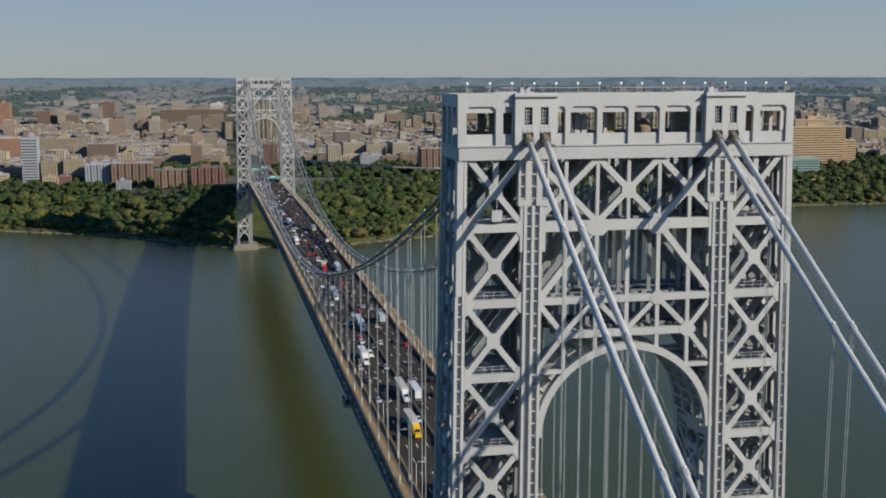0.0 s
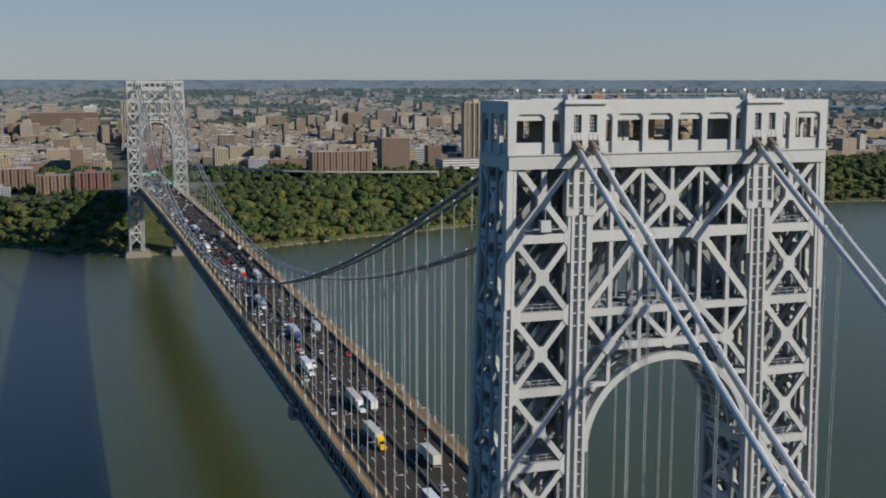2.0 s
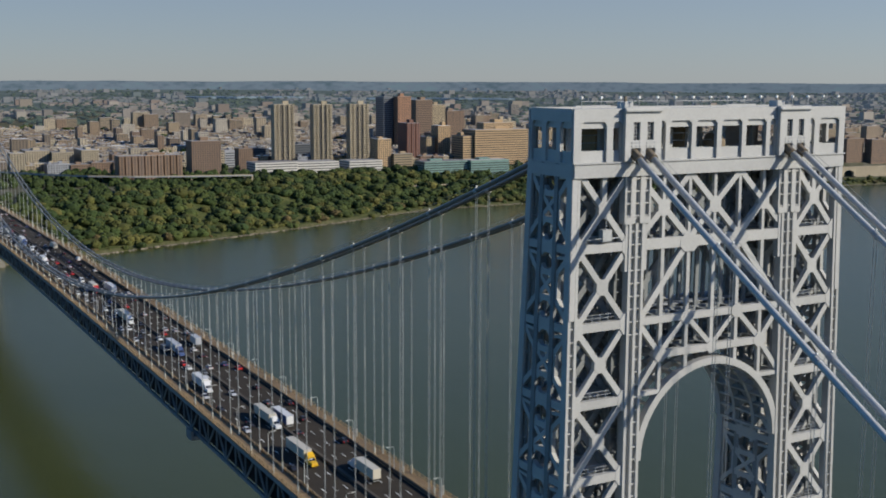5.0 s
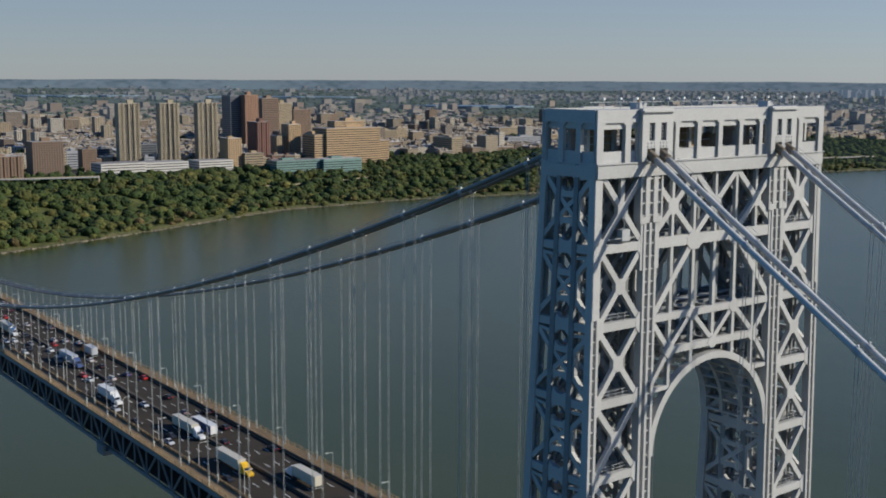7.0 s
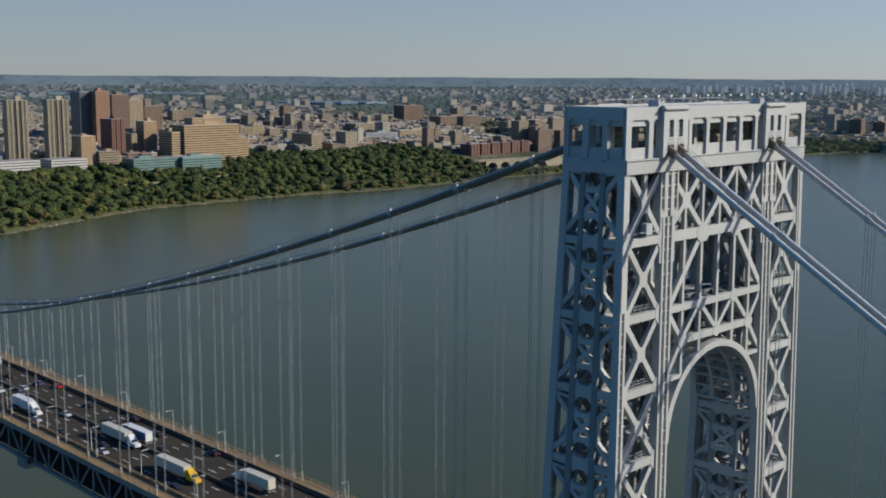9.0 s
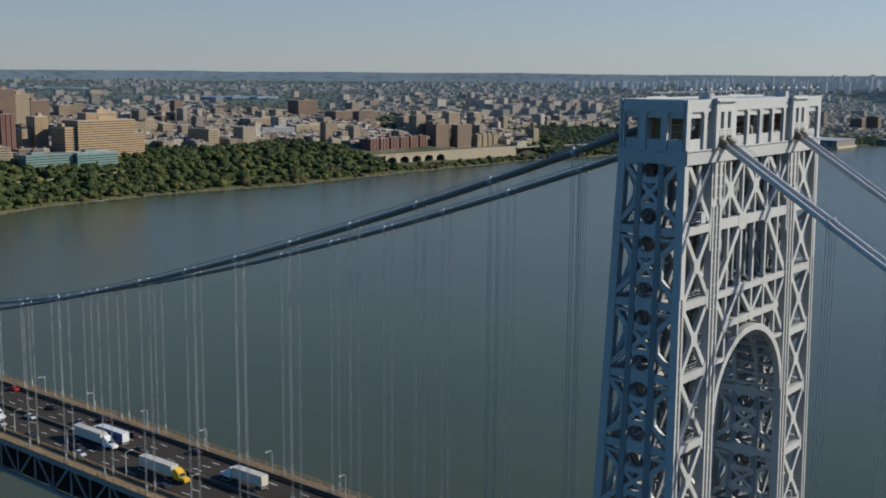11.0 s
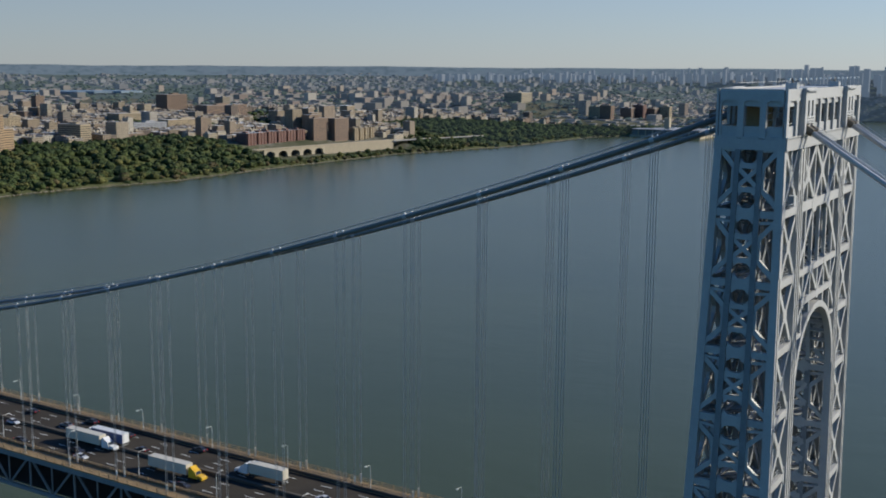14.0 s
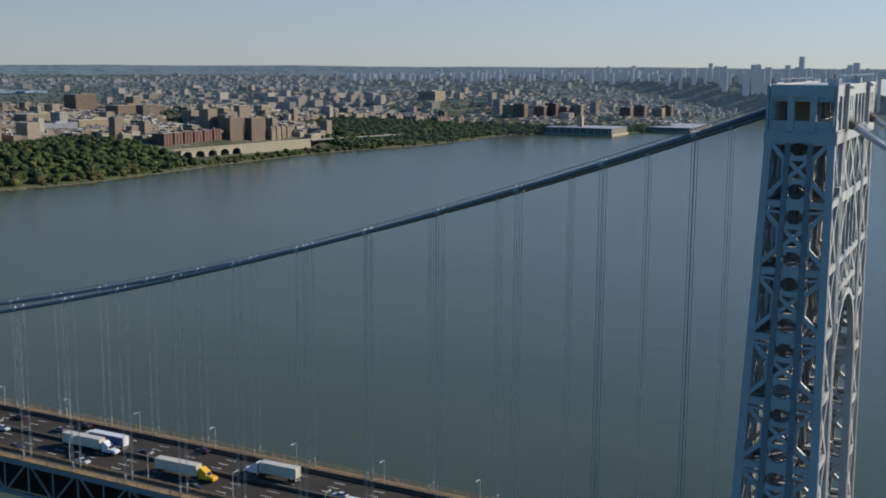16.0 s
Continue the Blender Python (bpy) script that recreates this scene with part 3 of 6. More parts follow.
def portal(t):
    """The truss and arch between the legs."""
    c = 5.4
    e = 15.1
    z1, z2, z3 = LEVELS[1], LEVELS[2], 144.2
    for k, y in enumerate(PLANES):
        edge = k in (0, 3)
        deep = 0.95 if edge else 0.65

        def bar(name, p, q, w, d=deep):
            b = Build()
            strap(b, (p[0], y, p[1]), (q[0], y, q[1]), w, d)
            # portal members of the inner planes: shade put into the colour
            part(name, b, steel if edge else truss_and_shade_mat, t)

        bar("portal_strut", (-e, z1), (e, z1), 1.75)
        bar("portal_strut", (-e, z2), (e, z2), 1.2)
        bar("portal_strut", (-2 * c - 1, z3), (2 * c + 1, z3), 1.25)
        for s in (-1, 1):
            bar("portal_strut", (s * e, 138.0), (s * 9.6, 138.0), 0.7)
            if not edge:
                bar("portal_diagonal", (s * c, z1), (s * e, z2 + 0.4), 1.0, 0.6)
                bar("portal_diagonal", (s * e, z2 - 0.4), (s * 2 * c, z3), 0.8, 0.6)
                continue
            bar("portal_diagonal", (s * c, z1), (s * e, z2 + 0.4), 1.1, deep * 0.8)
            bar("portal_diagonal", (s * c, z2), (0, z3 + 0.4), 0.85, deep * 0.8)
            bar("portal_diagonal", (s * c, z2), (s * 2 * c, z3 + 0.3), 0.9, deep * 0.8)
            bar("portal_diagonal", (s * e, z2 - 0.4), (s * 2 * c, z3), 0.9, deep * 0.8)
            bar("portal_diagonal", (s * 2 * c, z3), (s * e, 138.6), 0.9, deep * 0.8)
            bar("portal_post", (s * 2 * c, z3), (s * 2 * c, 137.5), 0.65, deep * 0.7)
            bar("portal_post", (s * c, z3), (s * c, 141.2), 0.7, deep * 0.7)
        for i in (-1, 0, 1):
            x = i * 2 * c
            lo, hi = x - c, x + c
            bar("portal_diagonal", (max(lo, -e), 173.6 - max(0, -e - lo)), (min(hi, e), z1 + 0.5 + max(0, hi - e)), 1.0, deep * 0.8)
            bar("portal_diagonal", (min(hi, e), 173.6 - max(0, hi - e)), (max(lo, -e), z1 + 0.5 + max(0, -e - lo)), 1.0, deep * 0.85)
            if edge:
                part("portal_gusset", Build().prism(octagon(x, y, 168.2, 1.2, 1.35, 0.75), (0, deep * 0.425 + 0.012, 0)), steel, t)
        for i in (-2, -1, 0, 1, 2):
            bar("portal_post", (i * c, 174.0), (i * c, z1), 0.6, deep * 0.7)
            bar("portal_post", (i * c, z1), (i * c, z3), 0.7, deep * 0.7)
        if edge:
            for x, z, a, h in ((-c, z1 - 0.2, 1.9, 1.5), (c, z1 - 0.2, 1.9, 1.5), (-c, z2 - 0.1, 1.35, 1.2), (c, z2 - 0.1, 1.35, 1.2), (0, z3, 1.3, 1.0), (-2 * c, z3, 1.4, 1.25), (2 * c, z3, 1.4, 1.25)):
                part("portal_gusset", Build().prism(octagon(x, y, z, a, h, 0.9), (0, deep / 2 + 0.04, 0)), steel, t)
        # arch ring
        b = Build()
        n, r0, r1, cz = 26, 14.35, 15.55, 126.9
        ring = [[F(r * math.cos(math.pi * i / n), y + sy * (0.55 if edge else 0.3), cz + r * math.sin(math.pi * i / n)) for r, sy in ((r0, -1), (r1, -1), (r1, 1), (r0, 1))] for i in range(n + 1)]
        b.sweep(ring)
        part("portal_arch", b, steel, t)
    # ties along the arch between the planes
    n = 20
    for i in range(n + 1):
        a = math.pi * i / n
        b = Build()
        p = (14.9 * math.cos(a), 126.9 + 14.9 * math.sin(a))
        b.beam(F(p[0], PLANES[0], p[1]), F(p[0], PLANES[3], p[1]), 0.4, 0.9, (math.cos(a), 0, math.sin(a)))
        part("arch_tie", b, steel, t)
    for z in (LEVELS[1], LEVELS[2], z3):
        for i in (-2, -1, 0, 1, 2):
            b = Build()
            b.beam(F(i * c, PLANES[0], z), F(i * c, PLANES[3], z), 0.6, 0.8, (0, 0, 1))
            # ties and lateral braces darkened by colour to look shaded
            part("cross_tie", b, truss_and_shade_mat, t)
    # lateral bracing between the planes at each portal strut
    for z, reach in ((LEVELS[1], 3), (LEVELS[2], 3), (z3, 2)):
        for k in range(3):
            for i in range(-reach, reach):
                xa, xb = max(i * c, -e), min((i + 1) * c, e)
                b = Build()
                b.beam(F(xa, PLANES[k], z + 0.2), F(xb, PLANES[k + 1], z + 0.2), 0.6, 0.9, (0, 0, 1))
                b.beam(F(xb, PLANES[k], z - 0.2), F(xa, PLANES[k + 1], z - 0.2), 0.6, 0.86, (0, 0, 1))
                part("lateral_brace", b, truss_and_shade_mat, t)
        # walk added to cut sky light and sun behind the portal
        part("inspection_walk", Build().box(-e, e, F(0, 5.2, z).y - 0.1, F(0, 5.2, z).y + 1.3, z + 0.75, z + 0.85), steel_dark, t)
    lace = Build()
    for sx in (-1, 1):
        for i in range(1, 13):
            lo, hi = F(0, PLANES[1] + 0.5, LEVELS[i]).y, F(0, PLANES[2] - 0.5, LEVELS[i]).y
            # solid plates added at each level to block light inside the legs
            part("landing", Build().box(min(sx * 18.4, sx * 26.6), max(sx * 18.4, sx * 26.6), lo, hi, LEVELS[i] + 0.5, LEVELS[i] + 0.62), steel_dark, t)
            for x in (17.2, 22.4, 27.8):
                b = Build()
                b.beam(F(sx * x, PLANES[0], LEVELS[i]), F(sx * x, PLANES[3], LEVELS[i]), 0.5, 0.8, (0, 0, 1))
                # same shade-dark colour for ties, floor braces and lacing in the legs
                part("cross_tie", b, truss_and_shade_mat, t)
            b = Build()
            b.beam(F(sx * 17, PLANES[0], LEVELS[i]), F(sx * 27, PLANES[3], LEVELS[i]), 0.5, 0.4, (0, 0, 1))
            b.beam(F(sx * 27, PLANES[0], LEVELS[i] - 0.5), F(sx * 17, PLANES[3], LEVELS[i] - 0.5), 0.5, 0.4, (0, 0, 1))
            part("floor_brace", b, truss_and_shade_mat, t)
            for x in (18.6, 25.9):
                z0, z1 = LEVELS[i] + 0.6, LEVELS[i - 1] - 0.6
                n = 9
                for j in range(n):
                    za, zc = z0 + (z1 - z0) * j / n, z0 + (z1 - z0) * (j + 1) / n
                    ya, yc = (PLANES[1], PLANES[2]) if j % 2 else (PLANES[2], PLANES[1])
                    lace.beam(F(sx * x, ya, za), F(sx * x, yc, zc), 0.22, 0.12, (1, 0, 0))
    part("lacing", lace, truss_and_shade_mat, t, kind="stuff")


BAYS = ((-27.7, -22.9), (-21.7, -20.1), (-12.6, -11.3), (-10.4, -5.9), (-4.95, -0.5), (0.5, 4.95), (5.9, 10.4), (11.3, 12.6), (20.1, 21.7), (22.9, 27.7))
SIDE_BAYS = ((0.35, 3.2), (4.3, 7.1), (8.2, 11.05))


def bay_wall(t, u0, u1, bays, place):
    """A wall with recessed bays and a window opening in each; place(u, v, z) with v measured inwards."""
    us = [u0] + [e for b_ in bays for e in b_] + [u1]
    wall = part("house_wall", Build().holed(us, [175.8, 182.0, 184.0], lambda i, j: j == 1 or i % 2 == 0, place, 0, 0.42), steel, t)
    for a, c in bays:
        g = (c - a) * 0.015
        panel = Build().holed([a, a + g, c - g, c], [175.8, 177.6, 181.0, 182.0], lambda i, j: j != 1 or i != 1, place, 0.4, 0.62)
        w = min(0.5, (c - a) * 0.3)
        for s_, o in ((a, w), (c, -w)):
            off = (Vector(place(s_, 0.4, 182)) - Vector(place(s_, 0.02, 182))) / 2
            panel.prism([place(p, 0.21, z) for p, z in ((s_, 182.0), (s_ + o, 182.0), (s_, 181.5))], off)
        part("bay_panel", panel, steel, wall)
    return wall


def top_house(t):
    x1, ya, yb = 29.1, -0.35, 11.95
    bay_wall(t, -x1, x1, BAYS, lambda u, v, z: Vector((u, ya + v, z)))
    bay_wall(t, -x1, x1, BAYS, lambda u, v, z: Vector((u, yb - v, z)))
    for s in (-1, 1):
        bay_wall(t, ya + 0.6, yb - 0.6, SIDE_BAYS, lambda u, v, z: Vector((s * (x1 - v), u, z)))
    part("house_floor", Build().box(-x1 + 0.02, x1 - 0.02, ya + 0.02, yb - 0.02, 175.45, 175.8), steel, t)
    part("house_roof", Build().box(-x1 + 0.3, x1 - 0.3, ya + 0.3, yb - 0.3, 183.3, 183.7), steel_dark, t)
    # band under the house
    for y in (ya, yb):
        part("girder_band", Build().box(-x1 + 0.1, x1 - 0.1, y - 0.25, y + 0.25, 173.5, 175.45), steel, t)
        part("moulding", Build().box(-x1 - 0.1, x1 + 0.1, y - 0.35, y + 0.35, 175.62, 175.84), steel, t)
    for sx in (-1, 1):
        part("girder_band", Build().box(sx * (x1 - 0.1) - 0.25, sx * (x1 - 0.1) + 0.25, ya + 0.3, yb - 0.3, 173.6, 175.45), steel, t)
        part("moulding", Build().box(sx * x1 - 0.12, sx * x1 + 0.12, ya + 0.4, yb - 0.4, 175.62, 175.84), steel, t)
        for s2, y in ((-1, ya), (1, yb)):
            # saddle house with two narrow windows
            cx, a = sx * 16.35, 3.55
            wins = ((cx - 2.0, cx - 0.7), (cx + 0.7, cx + 2.0))
            us = [cx - a, cx - 2.4, cx - 2.0, cx - 0.7, cx - 0.5, cx + 0.5, cx + 0.7, cx + 2.0, cx + 2.4, cx + a]
            b = Build().holed(us, [175.9, 177.9, 179.1, 181.9, 184.15], lambda i, j: not (j == 0 and i in (1, 2, 3, 5, 6, 7)) and not (j == 2 and i in (2, 6)), lambda u, v, z: (u, y + s2 * v, z), 0.75, 0.01)
            house = part("saddle_house", b, steel, t)
            for p, q in wins:
                part("window", Build().box(p, q, y + s2 * 0.25 - 0.03, y + s2 * 0.25 + 0.03, 179.1, 181.9), glass_dark, house, "small dark paned window")
                g = Build()
                for j in range(1, 3):
                    g.box(p + (q - p) * j / 3 - 0.04, p + (q - p) * j / 3 + 0.04, y + s2 * 0.34 - 0.04, y + s2 * 0.34 + 0.04, 179.1, 181.9)
                for j in range(1, 5):
                    z = 179.1 + 2.8 * j / 5
                    g.box(p, q, y + s2 * 0.34 - 0.04, y + s2 * 0.34 + 0.04, z - 0.04, z + 0.04)
                part("glazing_bars", g, steel, house)
            part("ledge", Build().box(cx - a - 0.2, cx + a + 0.1, min(y, y + s2 * 1.25), max(y, y + s2 * 1.25), 183.55, 183.8), steel, house)
            for dx in (-1.4, 1.4):
                part("cable_collar", Build().tube([(cx + dx, y + s2 * 0.2, 177.1), (cx + dx, y + s2 * 1.7, 176.2)], 0.75, 12), rust, house, "rust-stained cable collar")
            rivets = Build()
            for dx in (-2.2, -1.4, -0.7, 0.7, 1.4, 2.2):
                for z in (178.2, 178.75):
                    rivets.box(cx + dx - 0.11, cx + dx + 0.11, min(y + s2 * 0.75, y + s2 * 0.85), max(y + s2 * 0.75, y + s2 * 0.85), z - 0.11, z + 0.11)
            part("anchor_bolts", rivets, steel_dark, house)
    # machinery and posts inside
    part("machine_room", Build().box(-3.6, -1.2, 4.3, 7.2, 175.8, 182.6), tan_rail, t, "tan-painted machine room")
    part("machine_room", Build().box(-21.6, -20.2, 4.3, 9.2, 175.8, 182.6), tan_rail, t, "tan-painted machine room")
    part("machine_room", Build().box(22.0, 24.0, 4.5, 8.5, 175.8, 182.0), tan_rail, t, "tan-painted machine room")
    part("tank", Build().tube([(3.4, 4.6, 175.8), (3.4, 4.6, 178.4), (3.4, 4.6, 179.4), (3.4, 4.6, 179.9)], [1.9, 1.9, 1.3, 0.3], 18), rust, t, "round brown tank")
    for x in (-9.4, -8.2, -7.0):
        part("cabinet", Build().box(x, x + 0.9, 4.0, 5.0, 175.8, 180.5), steel_dark, t, "grey equipment cabinet")
    for z in (177.4, 178.6, 179.8):
        part("pipe_rail", Build().tube([(-28, 3.6, z), (28, 3.6, z)], 0.07, 5), steel_dark, t)
    for x in range(-27, 28, 6):
        for y in (3.9, 7.6):
            part("inner_post", Build().box(x - 0.3, x + 0.3, y - 0.3, y + 0.3, 175.8, 183.3), steel, t)
    # roof rail lamps
    for i in range(16):
        x = -27.5 + i * 55 / 15
        b = Build().tube([(x, ya + 0.4, 183.7), (x, ya + 0.4, 185.6)], 0.05, 5)
        part("lamp_post", b, steel_dark, t)
        part("lamp_globe", Build().box(x - 0.17, x + 0.17, ya + 0.23, ya + 0.57, 185.5, 185.85), paint_white, t)
    for sx in (-1, 1):
        part("roof_hatch", Build().box(sx * 16.3 - 2.2, sx * 16.3 - 0.6, 1.0, 3.0, 183.7, 185.0), steel, t)
        part("beacon", Build().tube([(sx * 16.3 - 1.4, 2.0, 185.0), (sx * 16.3 - 1.4, 2.0, 185.8)], 0.22, 8), rust, t, "red aviation beacon")
        part("roof_rail", Build().box(sx * 10 - 9, sx * 10 + 9, yb - 0.4, yb - 0.34, 184.8, 184.88), steel_dark, t)


near_tower = tower()
far_tower = copy_thing(near_tower, pose(0, SPAN - 4.0, 0))


def deck_z(y):
    u = (y - (SPAN / 2 + 6)) / (SPAN / 2 + 6)
    return 72.3 + 4.5 * (1 - min(1.0, u * u)) if 0 <= y <= SPAN + 12 else 72.3 + (y * 0.012 if y < 0 else -(y - SPAN - 12) * 0.006)


def cable_z(y):
    m = SPAN / 2 + 3.7
    return 83.3 + 0.000352 * (y - m) ** 2


CABLES = (-17.75, -14.95, 14.95, 17.75)
HANG = 18.85


def cable(x):
    c = empty("main_cable", "thick grey-painted suspension cable with bright bands", "cable", "main cables")
    ys = np.linspace(12.0, SPAN - 4.3, 70)
    part("main_span", Build().tube([(x, y, cable_z(y)) for y in ys], 0.5, 10), cable_dark, c, smooth=True)
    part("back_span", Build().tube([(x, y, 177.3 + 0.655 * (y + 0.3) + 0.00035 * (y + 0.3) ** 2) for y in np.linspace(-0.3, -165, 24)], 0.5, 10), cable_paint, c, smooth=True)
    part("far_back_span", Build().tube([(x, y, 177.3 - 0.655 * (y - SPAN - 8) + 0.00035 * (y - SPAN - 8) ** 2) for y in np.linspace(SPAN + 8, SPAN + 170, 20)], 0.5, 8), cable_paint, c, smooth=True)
    for dx in (-0.55, 0.55):
        part("hand_rope", Build().tube([(x + dx, y, cable_z(y) + 1.25) for y in ys], 0.028, 4), steel_dark, c)
        part("hand_rope", Build().tube([(x + dx, y, 178.5 + 0.655 * (y + 0.3) + 0.00035 * (y + 0.3) ** 2) for y in np.linspace(-1.3, -165, 24)], 0.028, 4), steel_dark, c)
    return c


for cx in CABLES:
    cable(cx)


def hanger(x, y, zc, zd):
    """A pair of ropes from a cable band down to their white sleeves."""
    h = empty("hanger", "pair of grey steel hanger ropes below a bright cable band", "hanger", "hangers")
    for dy in (-0.28, 0.28):
        part("rope", Build().tube([(x, y + dy, zc - 0.3), (x, y + dy, zd + 0.4)], 0.06, 5), rope_grey, h)
    b = Build()
    b.tube([(x, y - 0.45, cable_slope(y, zc, -0.45)), (x, y + 0.45, cable_slope(y, zc, 0.45))], 0.6, 10)
    part("cable_band", b, steel, h)
    part("necklace_lamp", Build().tube([(x, y, zc + 0.5), (x, y, zc + 0.74)], 0.05, 4).box(x - 0.13, x + 0.13, y - 0.13, y + 0.13, zc + 0.72, zc + 0.98), paint_white, h)
    part("sleeve", Build().tube([(x, y, zd), (x, y, zd + min(2.7, max(0.5, zc - zd - 0.7)))], 0.27, 8), sleeve_cream, h)
    return h


def cable_slope(y, zc, dy):
    if y < 0:
        return zc + dy * 0.62
    return zc + cable_z(y + dy) - cable_z(y)


i = 0
while 27.9 + HANG * i < SPAN - 12:
    hy = 27.9 + HANG * i
    for cx in CABLES:
        hanger(cx, hy, cable_z(hy), deck_z(hy))
    i += 1
for i in range(7):
    hy = -20.0 - HANG * i
    for cx in CABLES:
        zc = 177.3 + 0.655 * (hy + 0.3) + 0.00035 * (hy + 0.3) ** 2
        hanger(cx, hy, zc, deck_z(hy))


def strip(x0, x1, za, zb, ya, yb, step=18.29):
    """A long slab that follows the deck."""
    n = max(1, round((yb - ya) / step))
    ys = [ya + (yb - ya) * i / n for i in range(n + 1)]
    b = Build().sweep([[(x0, p, deck_z(p) + za), (x0, p, deck_z(p) + zb), (x1, p, deck_z(p) + zb), (x1, p, deck_z(p) + za)] for p in ys])
    return b


DECK0, DECK1 = -185.0, SPAN + 240


def deck():
    d = empty("bridge_deck", "two-level bridge deck with asphalt roadway and steel stiffening truss", "bridge deck", kind="structure")
    part("roadway", strip(-13.6, 13.6, -0.5, 0.0, DECK0, DECK1), asphalt, d, "grey-brown asphalt roadway")
    part("lower_roadway", strip(-15.5, 15.5, -10.8, -10.3, DECK0, DECK1), asphalt, d)
    part("median_barrier", strip(-0.45, 0.45, 0.0, 0.85, DECK0, DECK1), barrier_mat, d)
    for s in (-1, 1):
        a, b_ = sorted((s * 13.6, s * 18.4))
        part("walkway", strip(a, b_, -0.35, 0.12, DECK0, DECK1), tan_rail, d, "tan walkway")
        a, b_ = sorted((s * 13.62, s * 14.1))
        part("side_barrier", strip(a, b_, 0.12, 0.95, DECK0, DECK1), barrier_mat, d)
        a, b_ = sorted((s * 18.2, s * 18.4))
        part("fascia", strip(a, b_, -1.7, -0.35, DECK0, DECK1), truss_and_shade_mat, d)
        # stiffening truss
        x = s * 16.4
        a, b_ = sorted((x - 0.45, x + 0.45))
        part("top_chord", strip(a, b_, -1.6, -0.6, DECK0, DECK1), truss_and_shade_mat, d)
        part("bottom_chord", strip(a, b_, -11.9, -10.8, DECK0, DECK1), truss_and_shade_mat, d)
    for s in (-1, 1):
        x = s * 16.4
        y = 27.9 - HANG / 2
        while y < SPAN - 4:
            z0, z1 = deck_z(y), deck_z(y + HANG)
            zm = deck_z(y + HANG / 2)
            b = Build()
            b.beam((x, y, z0 - 11.4), (x, y + HANG / 2, zm - 1.0), 0.5, 0.5, (1, 0, 0))
            b.beam((x, y + HANG / 2, zm - 1.0), (x, y + HANG, z1 - 11.4), 0.5, 0.5, (1, 0, 0))
            b.beam((x, y + HANG / 2, zm - 1.0), (x, y + HANG / 2, zm - 11.4), 0.45, 0.45, (1, 0, 0))
            b.beam((x, y, z0 - 1.0), (x, y, z0 - 11.4), 0.3, 0.4, (1, 0, 0))
            part("truss_panel", b, truss_and_shade_mat, d)
            y += HANG
    y = 27.9
    while y < SPAN - 4:
        z = deck_z(y)
        part("floor_beam", Build().box(-15.9, 15.9, y - 0.35, y + 0.35, z - 2.9, z - 0.55), truss_and_shade_mat, d)
        y += HANG
    return d


the_deck = deck()


def railing(s, x, high, name="railing"):
    r = empty(name, "tan-painted steel walkway railing", "railing", "walkway railings")
    for z in (0.35, 0.75, high):
        part("rail", strip(x - 0.06, x + 0.06, 0.12 + z - 0.06, 0.12 + z + 0.06, 0, SPAN + 100), tan_rail, r)
    b = Build()
    post = Build().box(-0.1, 0.1, -0.1, 0.1, 0.1, 0.25 + high).mesh("post", tan_rail)
    y = 2.0
    while y < SPAN + 60:
        if 90 < y < 300:
            p = new("post", post)
            p.parent, p.location = r, (x, y, deck_z(y))
        else:
            b.box(x - 0.1, x + 0.1, y - 0.1, y + 0.1, deck_z(y) + 0.1, deck_z(y) + 0.25 + high)
        y += 3.66
    part("post_row", b, tan_rail, r, kind="stuff")
    return r


for s in (-1, 1):
    railing(s, s * 18.25, 1.3)
    railing(s, s * 14.3, 1.2)


def lane_marks():
    b = Build()
    for lane in (-10.2, -6.9, -3.6, 3.6, 6.9, 10.2):
        y = -20.0
        while y < SPAN + 150:
            z0, z1 = deck_z(y) + 0.012, deck_z(y + 3.6) + 0.012
            k = len(b.v)
            b.v += [(lane - 0.1, y, z0), (lane + 0.1, y, z0), (lane + 0.1, y + 3.6, z1), (lane - 0.1, y + 3.6, z1)]
            b.f.append((k, k + 1, k + 2, k + 3))
            y += 12.2
    return part("lane_markings", b, paint_white, the_deck, "worn white dashed lane lines", kind="stuff")


lane_marks()


def street_lamp(s, y):
    lamp = empty("street_lamp", "slim white-painted street lamp with a short arm", "street lamp", "bridge street lamps")
    z = deck_z(y)
    x = s * 13.85
    part("pole", Build().tube([(x, y, z + 0.9), (x, y, z + 7.4)], [0.11, 0.07], 6), lamp_paint, lamp)
    part("arm", Build().tube([(x, y, z + 7.4), (x - s * 0.35, y, z + 7.75), (x - s * 1.8, y, z + 7.85)], 0.06, 6), lamp_paint, lamp)
    part("lamp_head", Build().box(min(x - s * 1.7, x - s * 2.5), max(x - s * 1.7, x - s * 2.5), y - 0.18, y + 0.18, z + 7.74, z + 7.9), lamp_paint, lamp)
    return lamp


for i in range(36):
    for s in (-1, 1):
        street_lamp(s, 31.0 + 28.4 * i + (0 if s > 0 else 1.2))


def traveller(y):
    """The work platform that hangs below the deck."""
    t = empty("work_platform", "dark steel work platform hung below the bridge deck", "work platform")
    z = deck_z(y) - 12.2
    part("floor", Build().box(-19, 19, y - 3, y + 3, z - 0.9, z - 0.5), truss_and_shade_mat, t)
    for s in (-1, 1):
        part("side_frame", Build().box(s * 18.6 - 0.4, s * 18.6 + 0.4, y - 3, y + 3, z - 0.5, z + 2.6), truss_and_shade_mat, t)
        part("end_rail", Build().box(-18.2, 18.2, y + s * 2.9 - 0.1, y + s * 2.9 + 0.1, z - 0.5, z + 0.6), truss_and_shade_mat, t)
    return t


traveller(240.0)


